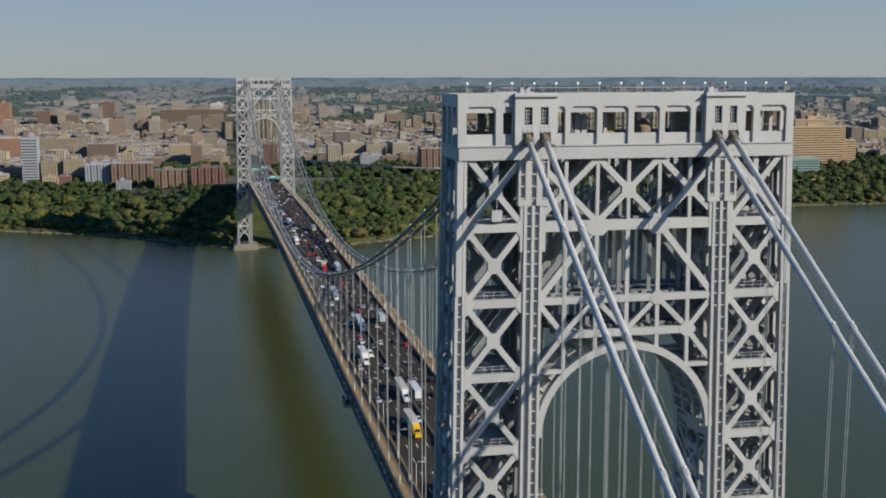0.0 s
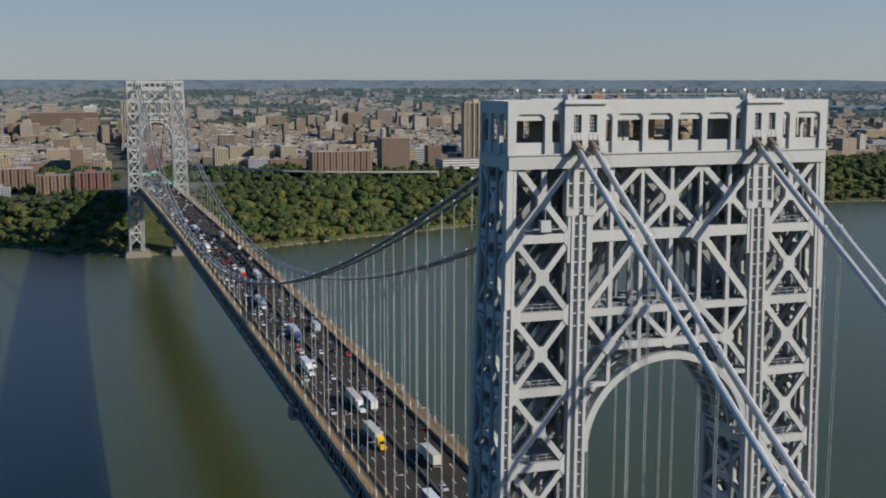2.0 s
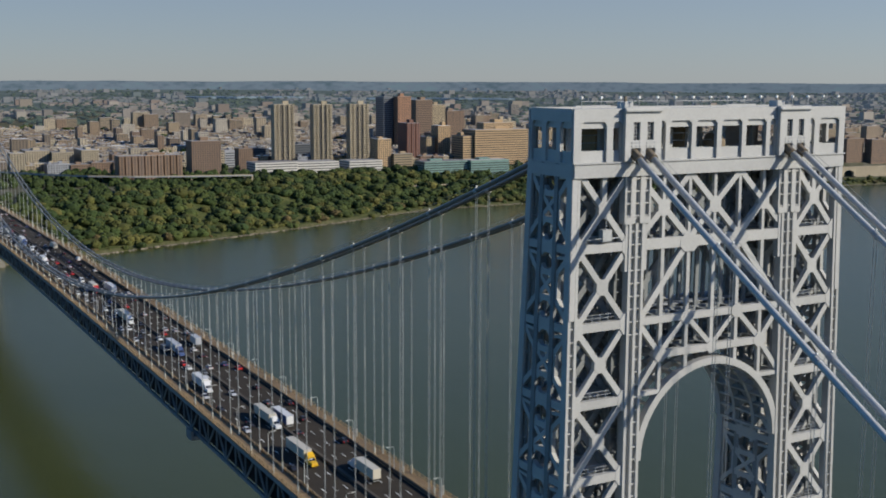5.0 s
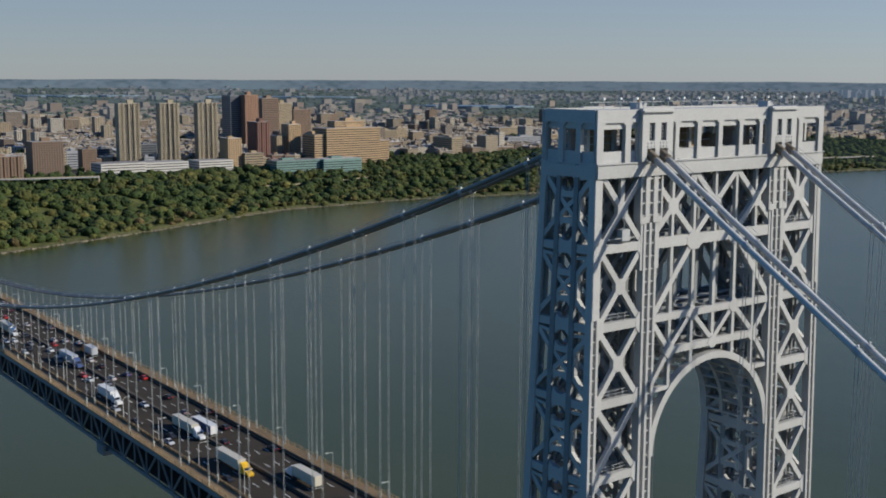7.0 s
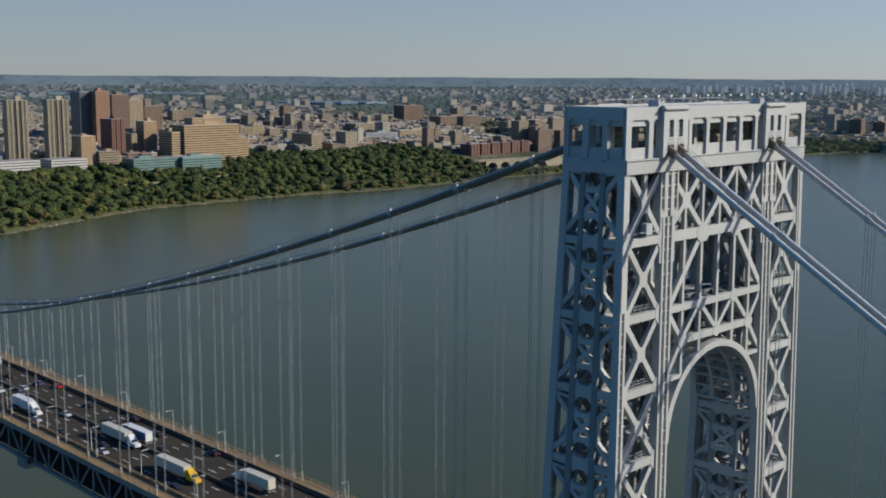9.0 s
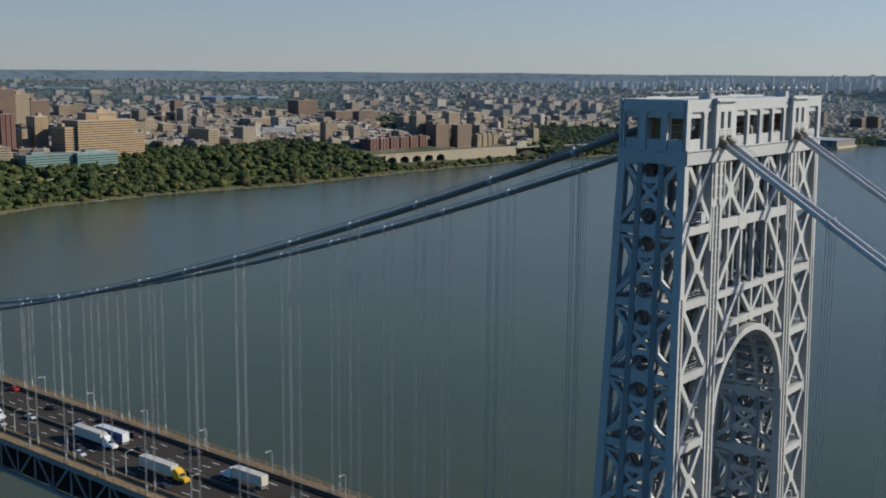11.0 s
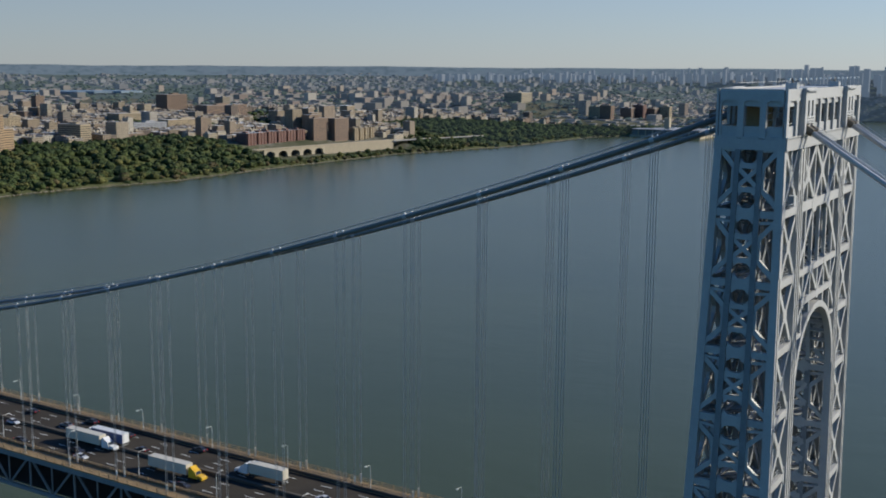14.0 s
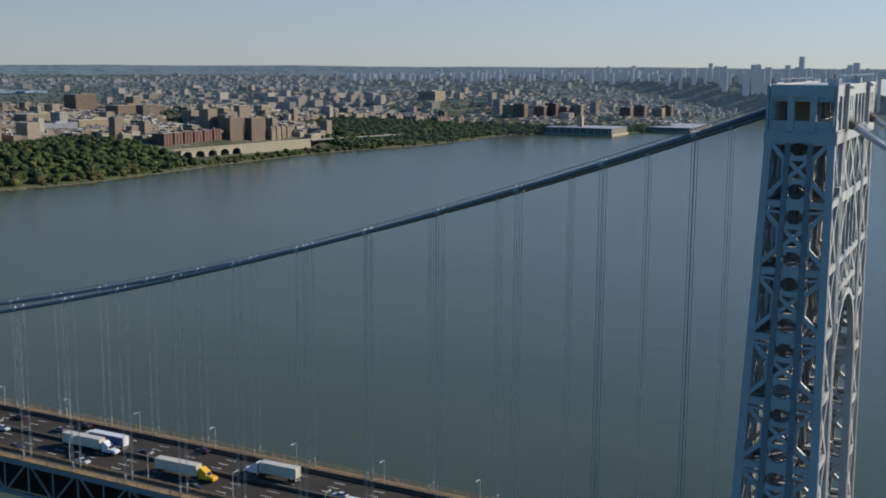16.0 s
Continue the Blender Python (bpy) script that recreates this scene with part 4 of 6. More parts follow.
def sign_gantry(y, x0, x1):
    g = empty("sign_gantry", "overhead road gantry with a green direction sign", "road sign", "overhead signs")
    z = deck_z(y)
    for x in (x0 - 0.6, x1 + 0.6):
        part("post", Build().tube([(x, y, z), (x, y, z + 8.2)], 0.2, 8), steel_dark, g)
    part("truss_beam", Build().box(x0 - 0.8, x1 + 0.8, y - 0.3, y + 0.3, z + 7.6, z + 8.1), steel_dark, g)
    part("sign_panel", Build().box(x0, x1, y - 0.45, y - 0.32, z + 5.6, z + 9.0), sign_green, g, "green sign panel")
    for i, (a, w) in enumerate(((0.12, 0.6), (0.12, 0.45), (0.62, 0.25))):
        zz = z + 8.0 - 0.95 * i
        part("text_bar", Build().box(x0 + (x1 - x0) * a, x0 + (x1 - x0) * (a + w), y - 0.5, y - 0.452, zz, zz + 0.4), paint_white, g)
    return g


sign_green = material("sign_green", (0.02, 0.19, 0.14), 0.5, vary=0.08)
sign_gantry(1030.0, 1.5, 12.5)
sign_gantry(1150.0, -12.5, -1.5)
sign_gantry(1180.0, 1.5, 9.5)


# ---- traffic ----
car_glass = material("car_glass", (0.02, 0.022, 0.026), 0.08, vary=0.1)
tyre = material("tyre", (0.02, 0.02, 0.02), 0.9, vary=0.2)
red_light = material("tail_light", (0.45, 0.02, 0.02), 0.3, vary=0.1)
PAINTS = {k: material("car_paint_" + k, c, 0.28, vary=0.05) for k, c in {"white": (0.56, 0.56, 0.55), "silver": (0.40, 0.41, 0.43), "black": (0.02, 0.02, 0.024), "grey": (0.12, 0.125, 0.135), "red": (0.40, 0.025, 0.02), "blue": (0.06, 0.09, 0.19), "yellow": (0.62, 0.36, 0.02), "orange": (0.60, 0.20, 0.03), "cream": (0.47, 0.43, 0.35)}.items()}


def across(profile, w):
    """A body with this side outline (y forward, z up) and width, its flanks drawn in towards the top."""
    top = max(z for _, z in profile)
    b = Build()
    n = len(profile)
    k = w / 2
    for s in (-1, 1):
        b.v += [(s * (k - 0.14 * (z / top) ** 2), y, z) for y, z in profile]
    b.f += [tuple(range(n)), tuple(range(2 * n - 1, n - 1, -1))]
    b.f += [(i, i + n, (i + 1) % n + n, (i + 1) % n) for i in range(n)]
    return b


def wheels(parent, ys, half, r):
    for y in ys:
        for s in (-1, 1):
            part("wheel", Build().tube([(s * half - 0.14, y, r), (s * half + 0.14, y, r)], r, 10), tyre, parent)


def car(paint, van=False):
    c = empty("van" if van else "car", f"{paint} {'delivery van' if van else 'passenger car'} on the bridge roadway", "van" if van else "car", "vans" if van else "cars")
    p = PAINTS[paint]
    if van:
        part("body", across([(-2.7, 0.4), (-2.72, 2.15), (-2.6, 2.3), (1.2, 2.3), (1.95, 1.35), (2.65, 1.15), (2.75, 0.4)], 2.0), p, c)
        part("windscreen", across([(1.22, 2.2), (1.3, 2.24), (2.0, 1.42), (1.92, 1.36)], 1.75), car_glass, c)
    else:
        part("body", across([(-2.25, 0.35), (-2.3, 0.85), (-2.15, 0.98), (-1.5, 1.0), (0.9, 0.98), (2.0, 0.82), (2.28, 0.65), (2.28, 0.35)], 1.84), p, c)
        part("cabin", across([(-1.75, 0.98), (-1.15, 1.4), (-0.2, 1.47), (0.35, 1.4), (1.15, 0.96)], 1.55), car_glass, c)
        part("roof", Build().box(-0.6, 0.6, -1.1, 0.25, 1.44, 1.5), p, c)
    y = -2.72 if van else -2.3
    part("tail_lights", Build().box(-0.88, -0.52, y - 0.05, y + 0.03, 0.75, 0.95).box(0.52, 0.88, y - 0.05, y + 0.03, 0.75, 0.95), red_light, c)
    wheels(c, (-1.4, 1.4) if not van else (-1.7, 1.7), 0.82, 0.34)
    return c


def lorry(cab, box, long=14.5, side=None):
    """A tractor unit with its trailer; the front is at y = 0."""
    c = empty("lorry", f"articulated lorry with {cab} cab and long {side or box} trailer", "truck", "lorries")
    p = PAINTS[cab]
    part("bonnet", across([(-2.3, 0.6), (-2.3, 1.75), (-0.35, 1.5), (-0.05, 1.2), (0, 0.6)], 2.1), p, c)
    part("cab", across([(-4.9, 0.7), (-4.9, 3.5), (-4.4, 3.75), (-3.3, 3.0), (-2.5, 2.6), (-2.1, 1.6), (-2.1, 0.7)], 2.4), p, c)
    part("windscreen", across([(-2.52, 2.5), (-2.44, 2.52), (-2.06, 1.7), (-2.14, 1.66)], 2.1), car_glass, c)
    part("chassis", Build().box(-0.5, 0.5, -7.2, -4.8, 0.75, 1.15), tyre, c)
    part("trailer", Build().box(-1.28, 1.28, -5.6 - long, -5.6, 1.2, 4.05), PAINTS[side or box], c)
    part("trailer_roof", Build().box(-1.3, 1.3, -5.62 - long, -5.58, 4.02, 4.12), PAINTS[box], c)
    part("rear_door", Build().box(-1.2, 1.2, -5.68 - long, -5.6 - long, 1.25, 3.95), PAINTS[box], c)
    part("underrun_bar", Build().box(-1.1, 1.1, -5.5 - long, -5.35 - long, 0.5, 0.65), steel_dark, c)
    wheels(c, (-1.2, -6.0, -7.1, -3.6 - long, -4.8 - long), 1.08, 0.5)
    return c


def set_down(ob, x, y, west=True):
    ob.matrix_basis = pose(x, y, deck_z(y) + 0.01, 0, 0, 180 if west else 0)
    return ob


set_down(lorry("white", "cream"), -2.0, 196)
set_down(lorry("yellow", "cream"), -5.4, 158)
set_down(lorry("white", "white", 12), -8.6, 247)
set_down(lorry("blue", "silver"), -2.1, 303)
set_down(lorry("white", "white", side="blue"), -5.3, 96)
set_down(lorry("white", "white", 13, side="blue"), 2.0, 215, False)
set_down(lorry("white", "cream", 12), 5.2, 156, False)
set_down(lorry("white", "cream"), -5.3, 372)
set_down(lorry("red", "cream", 11), -2.0, 455)
set_down(lorry("white", "white", 12), -8.6, 560)
set_down(lorry("blue", "white"), -5.3, 655)
set_down(lorry("white", "white"), 5.3, 470, False)
set_down(lorry("orange", "silver", 8), 8.7, 330, False)
set_down(lorry("white", "cream", 10), 8.6, 640, False)
KINDS = [car(k) for k in ("white", "silver", "black", "grey", "black", "red", "silver", "blue", "white")] + [car("white", True), car("grey", True)]
FIRST = [(-5.4, 284), (-1.9, 242), (-8.6, 205), (-1.9, 275), (5.2, 300), (-5.3, 291), (-11.6, 200), (8.6, 283), (11.8, 343), (-5.2, 262), (-5.4, 318)]
SEEN = []
for ob, (x, y) in zip(KINDS, FIRST):
    set_down(ob, x, y, x < 0)
    SEEN.append((x, y, 3))
for x, y, k in ((6.6, 214, 3), (9.0, 203, 2), (2.1, 190, 4), (8.6, 246, 2), (11.8, 222, 4), (5.3, 226, 3), (8.7, 148, 2), (2.0, 123, 6), (11.7, 176, 4), (-11.7, 160, 4), (-2.0, 176, 0), (-11.7, 243, 1), (2.0, 281, 0), (11.8, 275, 5), (5.2, 312, 0), (-11.8, 226, 2)):
    set_down(copy_thing(KINDS[k], Matrix()), x, y, x < 0)
    SEEN.append((x, y, 3))
BIG = [(-2, 190, 220), (-5.3, 150, 182), (-8.6, 240, 270), (-2, 298, 330), (-5.3, 368, 396), (-2, 450, 476), (-8.6, 556, 582), (-5.3, 650, 680), (5.3, 445, 476), (8.6, 310, 336), (8.6, 620, 646)]
traffic = random.Random(4)
for lane in (-11.8, -8.6, -5.3, -2.0, 2.0, 5.3, 8.6, 11.8):
    y = 335.0 + traffic.uniform(0, 20)
    while y < SPAN + 180:
        if not any(abs(lane - a) < 1 and b - 4 < y < c + 4 for a, b, c in BIG):
            k = traffic.choice((0, 1, 1, 2, 3, 3, 4, 5, 6, 7, 8, 9))
            set_down(copy_thing(KINDS[k], Matrix()), lane + traffic.uniform(-0.3, 0.3), y, lane < 0)
        y += traffic.uniform(15, 34) if lane < 0 else traffic.uniform(34, 95)


# ---- woods and city ----
def ico(level):
    bm = bmesh.new()
    bmesh.ops.create_icosphere(bm, subdivisions=level, radius=1)
    v = np.array([p.co[:] for p in bm.verts])
    f = np.array([[p.index for p in q.verts] for q in bm.faces])
    bm.free()
    return v, f


def ico_base():
    """The plain twenty-faced solid."""
    g = (1 + 5 ** 0.5) / 2
    v = np.array([(-1, g, 0), (1, g, 0), (-1, -g, 0), (1, -g, 0), (0, -1, g), (0, 1, g), (0, -1, -g), (0, 1, -g), (g, 0, -1), (g, 0, 1), (-g, 0, -1), (-g, 0, 1)]) / math.hypot(1, g)
    f = [(i, j, k) for i in range(12) for j in range(i + 1, 12) for k in range(j + 1, 12) if max(np.linalg.norm(v[i] - v[j]), np.linalg.norm(v[j] - v[k]), np.linalg.norm(v[i] - v[k])) < 1.1]
    f = [(i, j, k) if np.dot(np.cross(v[j] - v[i], v[k] - v[i]), v[i]) > 0 else (i, k, j) for i, j, k in f]
    return v, np.array(f)


ICO_V, ICO_F = ico(2)


SMALL_V, SMALL_F = ico(1)
# a leafy spray: few faces, shaded smooth
LEAF_V, LEAF_F = ico_base()


def crown(rng, r, h, lumps):
    """Corners and faces of an uneven crown of many clumps."""
    seed = rng.uniform(0, 90)
    swell = np.array([1 + 0.30 * noise.noise(Vector(p) * 1.7 + Vector((seed, 0, 0))) + 0.22 * noise.noise(Vector(p) * 4.1 + Vector((0, seed, 0))) for p in ICO_V])
    vs, fs, k = [ICO_V * swell[:, None] * (r * 0.84, r * 0.84, h * 0.36) + (0, 0, h * 0.52)], [ICO_F], len(ICO_V)
    for i in range(lumps):
        a, q = i * 2.4 + rng.uniform(-0.4, 0.4), math.sqrt((i + 0.6) / lumps) * r * 0.84
        c = np.array((q * math.cos(a), q * math.sin(a), h * (0.82 - 0.36 * (q / r) ** 2 + rng.uniform(-0.07, 0.05))))
        v = LEAF_V * (r * rng.uniform(0.13, 0.27) * rng.uniform(0.75, 1.25, (len(LEAF_V), 1))) * (1.15, 1.15, 0.8) + c
        vs.append(v), fs.append(LEAF_F + k)
        k += len(v)
    return np.concatenate(vs), np.concatenate(fs)


def woods():
    rng = np.random.default_rng(5)
    kinds = [crown(rng, rng.uniform(6.0, 10.5), 13.5, 15) for _ in range(16)]
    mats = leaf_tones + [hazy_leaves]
    tones = [[[], [], 0] for _ in mats]
    for _ in range(6200):
        x = rng.uniform(-950, 3000)
        d = rng.uniform(0, 1) ** 0.9 * wood_depth(x)
        y = shore(x) + 5 + d
        if abs(x) < 22 or (abs(x) < 40 and y < 1130) or (1425 < x < 1870 and d > 48):
            continue
        v, f = kinds[rng.integers(len(kinds))]
        s = rng.uniform(0.65, 1.25) * (0.6 if d < 10 else 0.5 if 1425 < x < 1900 else 1)
        a = rng.uniform(0, 6.28)
        c, n = math.cos(a) * s, math.sin(a) * s
        w = np.stack((v[:, 0] * c - v[:, 1] * n + x, v[:, 0] * n + v[:, 1] * c + y, v[:, 2] * s * rng.uniform(0.85, 1.2) + rise(x, y) - 5.0), 1)
        # greener on the slope, paler and yellower by the water
        pick = rng.uniform() + 0.25 * noise.noise((x / 60, y / 60, 2)) + (0.28 if d < 42 else 0)
        # past x 2050 the crowns use the leaf colour with haze painted in
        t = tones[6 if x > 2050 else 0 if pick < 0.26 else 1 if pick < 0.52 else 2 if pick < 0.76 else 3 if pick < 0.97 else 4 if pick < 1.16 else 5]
        t[0].append(w), t[1].append(f + t[2])
        t[2] += len(w)
    words = ("dark green", "deep green", "green", "olive-green", "yellowing", "rust-tinged", "hazy green")
    for (vs, fs, _), m, word in zip(tones, mats, words):
        tagged(new("woods", array_mesh("woods", np.concatenate(vs), np.concatenate(fs), m, True)), f"dense {word} early-autumn trees on the river slope", "woods", kind="stuff")


woods()


def shore_tree(rng, r, h):
    """A single tree with its trunk, limbs and crown."""
    t = empty("tree", "broad green tree standing near the river bank", "tree", "riverside trees")
    b = Build()
    b.tube([(0, 0, -1), (0.1, 0, h * 0.3), (-0.1, 0.1, h * 0.6)], [0.4, 0.3, 0.15], 7)
    for i in range(4):
        a = i * 1.57 + 0.5
        b.tube([(0, 0, h * 0.32), (math.cos(a) * r * 0.5, math.sin(a) * r * 0.5, h * 0.62)], [0.16, 0.06], 5)
    part("trunk", b, bark, t)
    v, f = crown(rng, r, h, 22)
    c = new("crown", array_mesh("crown", v, f, leaf_tones[3]))
    c.parent = t
    return t


tree_rng = np.random.default_rng(17)
TREES = [shore_tree(tree_rng, 5.0, 10.5), shore_tree(tree_rng, 6.2, 13.0), shore_tree(tree_rng, 4.2, 9.0)]
for i in range(90):
    x = -800 + i * 37 + tree_rng.uniform(-12, 12)
    y = shore(x) + tree_rng.uniform(12, 20)
    if -45 < x < 45:
        x, y = (-60 - i % 3 * 9, shore(-60) + 15) if x < 0 else (60 + i % 3 * 9, shore(60) + 14)
    m = pose(x, y, rise(x, y), 0, 0, tree_rng.uniform(0, 360))
    if i < 3:
        TREES[i].matrix_basis = m
    else:
        copy_thing(TREES[i % 3], m)


WALLS = {
    "brick": material("brown_brick", ((0.150, 0.098, 0.064), (0.180, 0.120, 0.080), (0.165, 0.115, 0.085)), 0.9, vary=0.15, scale=0.15, fine=1.2, per_object=0.12),
    "red": material("red_brick", (0.149, 0.075, 0.057), 0.9, vary=0.15, scale=0.15, fine=1.2, per_object=0.1),
    "orange": material("orange_brick", (0.270, 0.149, 0.090), 0.9, vary=0.12, scale=0.15, fine=1.2),
    "tan": material("tan_brick", ((0.275, 0.211, 0.130), (0.308, 0.243, 0.154), (0.243, 0.194, 0.126)), 0.9, vary=0.12, scale=0.15, fine=1.2, per_object=0.1),
    "pale": material("pale_concrete", (0.300, 0.252, 0.175), 0.85, vary=0.12, scale=0.12, fine=1.2, per_object=0.1),
    "sand": material("sand_brick", ((0.33, 0.225, 0.125), (0.36, 0.25, 0.14)), 0.9, vary=0.12, scale=0.15, fine=1.2),
    "white": material("white_concrete", (0.450, 0.432, 0.396), 0.8, vary=0.1, scale=0.12, fine=1.2),
    "grey": material("grey_concrete", (0.243, 0.252, 0.270), 0.8, vary=0.15, scale=0.12, fine=1.2),
    "dark": material("dark_cladding", (0.075, 0.085, 0.10), 0.45, vary=0.2, scale=0.12, fine=1.2),
    "green": material("green_glass", (0.13, 0.21, 0.185), 0.35, vary=0.2, scale=0.1, fine=0.8),
}
roof_mat = material("roof_covering", ((0.10, 0.10, 0.10), (0.20, 0.19, 0.18), (0.30, 0.29, 0.27), (0.15, 0.14, 0.135), (0.50, 0.49, 0.48)), 0.9, vary=0.15, scale=0.1, fine=0.8, per_object=0.15)
WORDS = {"brick": "brown-brick", "red": "red-brick", "orange": "orange-brick", "tan": "tan-brick", "pale": "pale concrete", "sand": "sand-coloured brick", "white": "white concrete", "grey": "grey concrete", "dark": "dark-clad", "green": "green-glazed"}
LOTS = [(30, 440, 1330, 1600), (-140, -28, 1375, 1650), (380, 480, 1640, 1760), (455, 720, 1440, 1600), (60, 130, 1590, 1680), (1430, 1880, 1270, 1424)]
PARKS = LOTS[:3]


def panes(quads, name, parent, mat=None):
    """Many small panes, joined."""
    q = np.array(quads).reshape(-1, 3)
    me = array_mesh(name, q, np.arange(len(q)).reshape(-1, 4), mat or glass_dark)
    ob = new(name, me)
    ob.parent = parent
    return tagged(ob, kind="stuff")


def pane_grid(out, a, b, z0, z1, normal, floor=3.1, bay=3.4, wide=1.9, high=1.8, proud=0.07):
    """Window panes between two corners of a wall, each set a little proud of it."""
    a, b, n = Vector(a), Vector(b), Vector(normal) * proud
    length = (b - a).length
    nb, nf = max(1, int(length / bay)), max(1, int((z1 - z0) / floor))
    u = (b - a).normalized()
    for i in range(nb):
        c = a + u * (length * (i + 0.5) / nb)
        for j in range(nf):
            z = z0 + (z1 - z0) * (j + 0.5) / nf
            p, q = c - u * wide / 2 + n, c + u * wide / 2 + n
            out += [(p.x, p.y, z - high / 2), (q.x, q.y, z - high / 2), (q.x, q.y, z + high / 2), (p.x, p.y, z + high / 2)]


def building(x0, x1, y, h, deep, wall="tan", style="grid", z=None, what="apartment building", top=True, name="building"):
    """A building whose river front runs from x0 to x1 at y."""
    LOTS.append((x0 - 6, x1 + 6, y - 6, y + deep + 6))
    z = rise((x0 + x1) / 2, y) if z is None else z
    zb, zt = z - 8, z + h
    e = empty(name, f"{WORDS[wall]} {what} above the wooded river bank", "building", "city buildings")
    w = WALLS[wall]
    quads = []
    if style == "piers":
        n = max(2, round((x1 - x0) / 9))
        step = (x1 - x0) / n
        part("wall", Build().box(x0, x1, y + 2.5, y + deep, zb, zt), w, e)
        for i in range(n):
            a = x0 + i * step
            part("wing", Build().box(a + 0.12 * step, a + 0.88 * step, y, y + 2.6, zb, zt), w, e)
            pane_grid(quads, (a + 0.14 * step, y, 0), (a + 0.86 * step, y, 0), z + 1, zt - 0.8, (0, -1, 0))
    elif style == "tower":
        part("wall", Build().box(x0, x1, y + 1.6, y + deep, zb, zt), w, e)
        n = 4
        step = (x1 - x0) / n
        for i in range(n + 1):
            a = min(max(x0 + i * step, x0 + 1.4), x1 - 1.4)
            part("pier", Build().box(a - 1.4, a + 1.4, y, y + 1.7, zb, zt), w, e)
            pane_grid(quads, (a - 1.2, y, 0), (a + 1.2, y, 0), z + 3, zt - 1, (0, -1, 0), 3.0, 2.4, 1.3, 1.5)
        for i in range(n):
            a, b_ = x0 + i * step + 1.5, x0 + (i + 1) * step - 1.5
            stack = Build()
            zz = z + 3
            while zz < zt - 2:
                if i in (0, 3):
                    stack.box(a, b_, y + 0.1, y + 1.6, zz, zz + 0.95)
                else:
                    stack.box(a, b_, y + 1.3, y + 1.6, zz, zz + 0.3)
                zz += 3.0
            part("balcony_stack", stack, w, e, kind="stuff")
            pane_grid(quads, (a, y + 1.6, 0), (b_, y + 1.6, 0), z + 3, zt - 1, (0, -1, 0), 3.0, 2.6, 2.5, 2.6)
    elif style == "bands":
        part("wall", Build().box(x0, x1, y, y + deep, zb, zt), w, e)
        for k in range(max(1, int(h / 3.9))):
            zz = z + 1.9 + 3.9 * k
            for a, b_, n in (((x0 + 0.8, y), (x1 - 0.8, y), (0, -1)), ((x0, y + deep - 0.8), (x0, y + 0.8), (-1, 0))):
                quads += [(a[0] + n[0] * 0.08, a[1] + n[1] * 0.08, zz), (b_[0] + n[0] * 0.08, b_[1] + n[1] * 0.08, zz), (b_[0] + n[0] * 0.08, b_[1] + n[1] * 0.08, zz + 1.4), (a[0] + n[0] * 0.08, a[1] + n[1] * 0.08, zz + 1.4)]
    else:
        part("wall", Build().box(x0, x1, y, y + deep, zb, zt), w, e)
        pane_grid(quads, (x0 + 0.6, y, 0), (x1 - 0.6, y, 0), z + 1, zt - 0.8, (0, -1, 0))
    if style != "bands":
        pane_grid(quads, (x0, y + deep - 0.8, 0), (x0, y + 3.0, 0), z + 1, zt - 0.8, (-1, 0, 0))
        pane_grid(quads, (x1, y + 3.0, 0), (x1, y + deep - 0.8, 0), z + 1, zt - 0.8, (1, 0, 0))
    panes(quads, "glazing", e)
    part("roof", Build().box(x0 + 0.4, x1 - 0.4, y + (2.9 if style == "piers" else 2.0 if style == "tower" else 0.4), y + deep - 0.4, zt, zt + 0.25), roof_mat, e)
    if top:
        cx = x0 + (x1 - x0) * (0.35 + 0.3 * abs(math.sin(x0)))
        hh = 3.2 if h < 50 else 5.5
        part("bulkhead", Build().box(cx - (x1 - x0) * 0.14, cx + (x1 - x0) * 0.14, y + deep * 0.35, y + deep * 0.7, zt + 0.25, zt + hh), w, e)
    return e


# bluff north of the bridge
for a, y_ in ((24, 2272), (40, 2120)):
    building(a, a + 33, y_, 92, 22, "pale", "tower", what="slab apartment tower")
building(-292, -266, 2643, 66, 40, "brick", what="apartment tower")
building(-264, -224, 2640, 30, 20, "brick")
building(-165, -8, 2762, 36, 60, "brick", "grid", what="long armoury-like block")
building(-36, -3, 3016, 34, 30, "white", "bands", what="boxy block")
building(-528, -501, 2649, 61, 30, "orange", what="apartment tower")
building(-388, -353, 1778, 41, 45, "orange", what="apartment house")
building(-309, -288, 1466, 62, 26, "grey", "bands", what="terraced apartment tower")
building(-284, -256, 1470, 27, 30, "tan", what="apartment house")
building(-254, -227, 1462, 29, 34, "tan", what="apartment house")
building(-223, -190, 1424, 26, 30, "grey", "piers", what="apartment house")
building(-188, -132, 1412, 26, 28, "brick", "piers", what="apartment house with deep courts")
building(-129, -84, 1345, 22, 26, "brick", "piers", what="apartment house with deep courts")
building(-82, -37, 1340, 22, 26, "red", "piers", what="apartment house with deep courts")
building(-345, -269, 1922, 32, 40, "tan", what="apartment house")
building(-248, -204, 1745, 32, 40, "brick", what="apartment house")
building(-118, -84, 1719, 29, 45, "tan", what="apartment house")
building(-82, -50, 1721, 29, 40, "pale", what="apartment house")
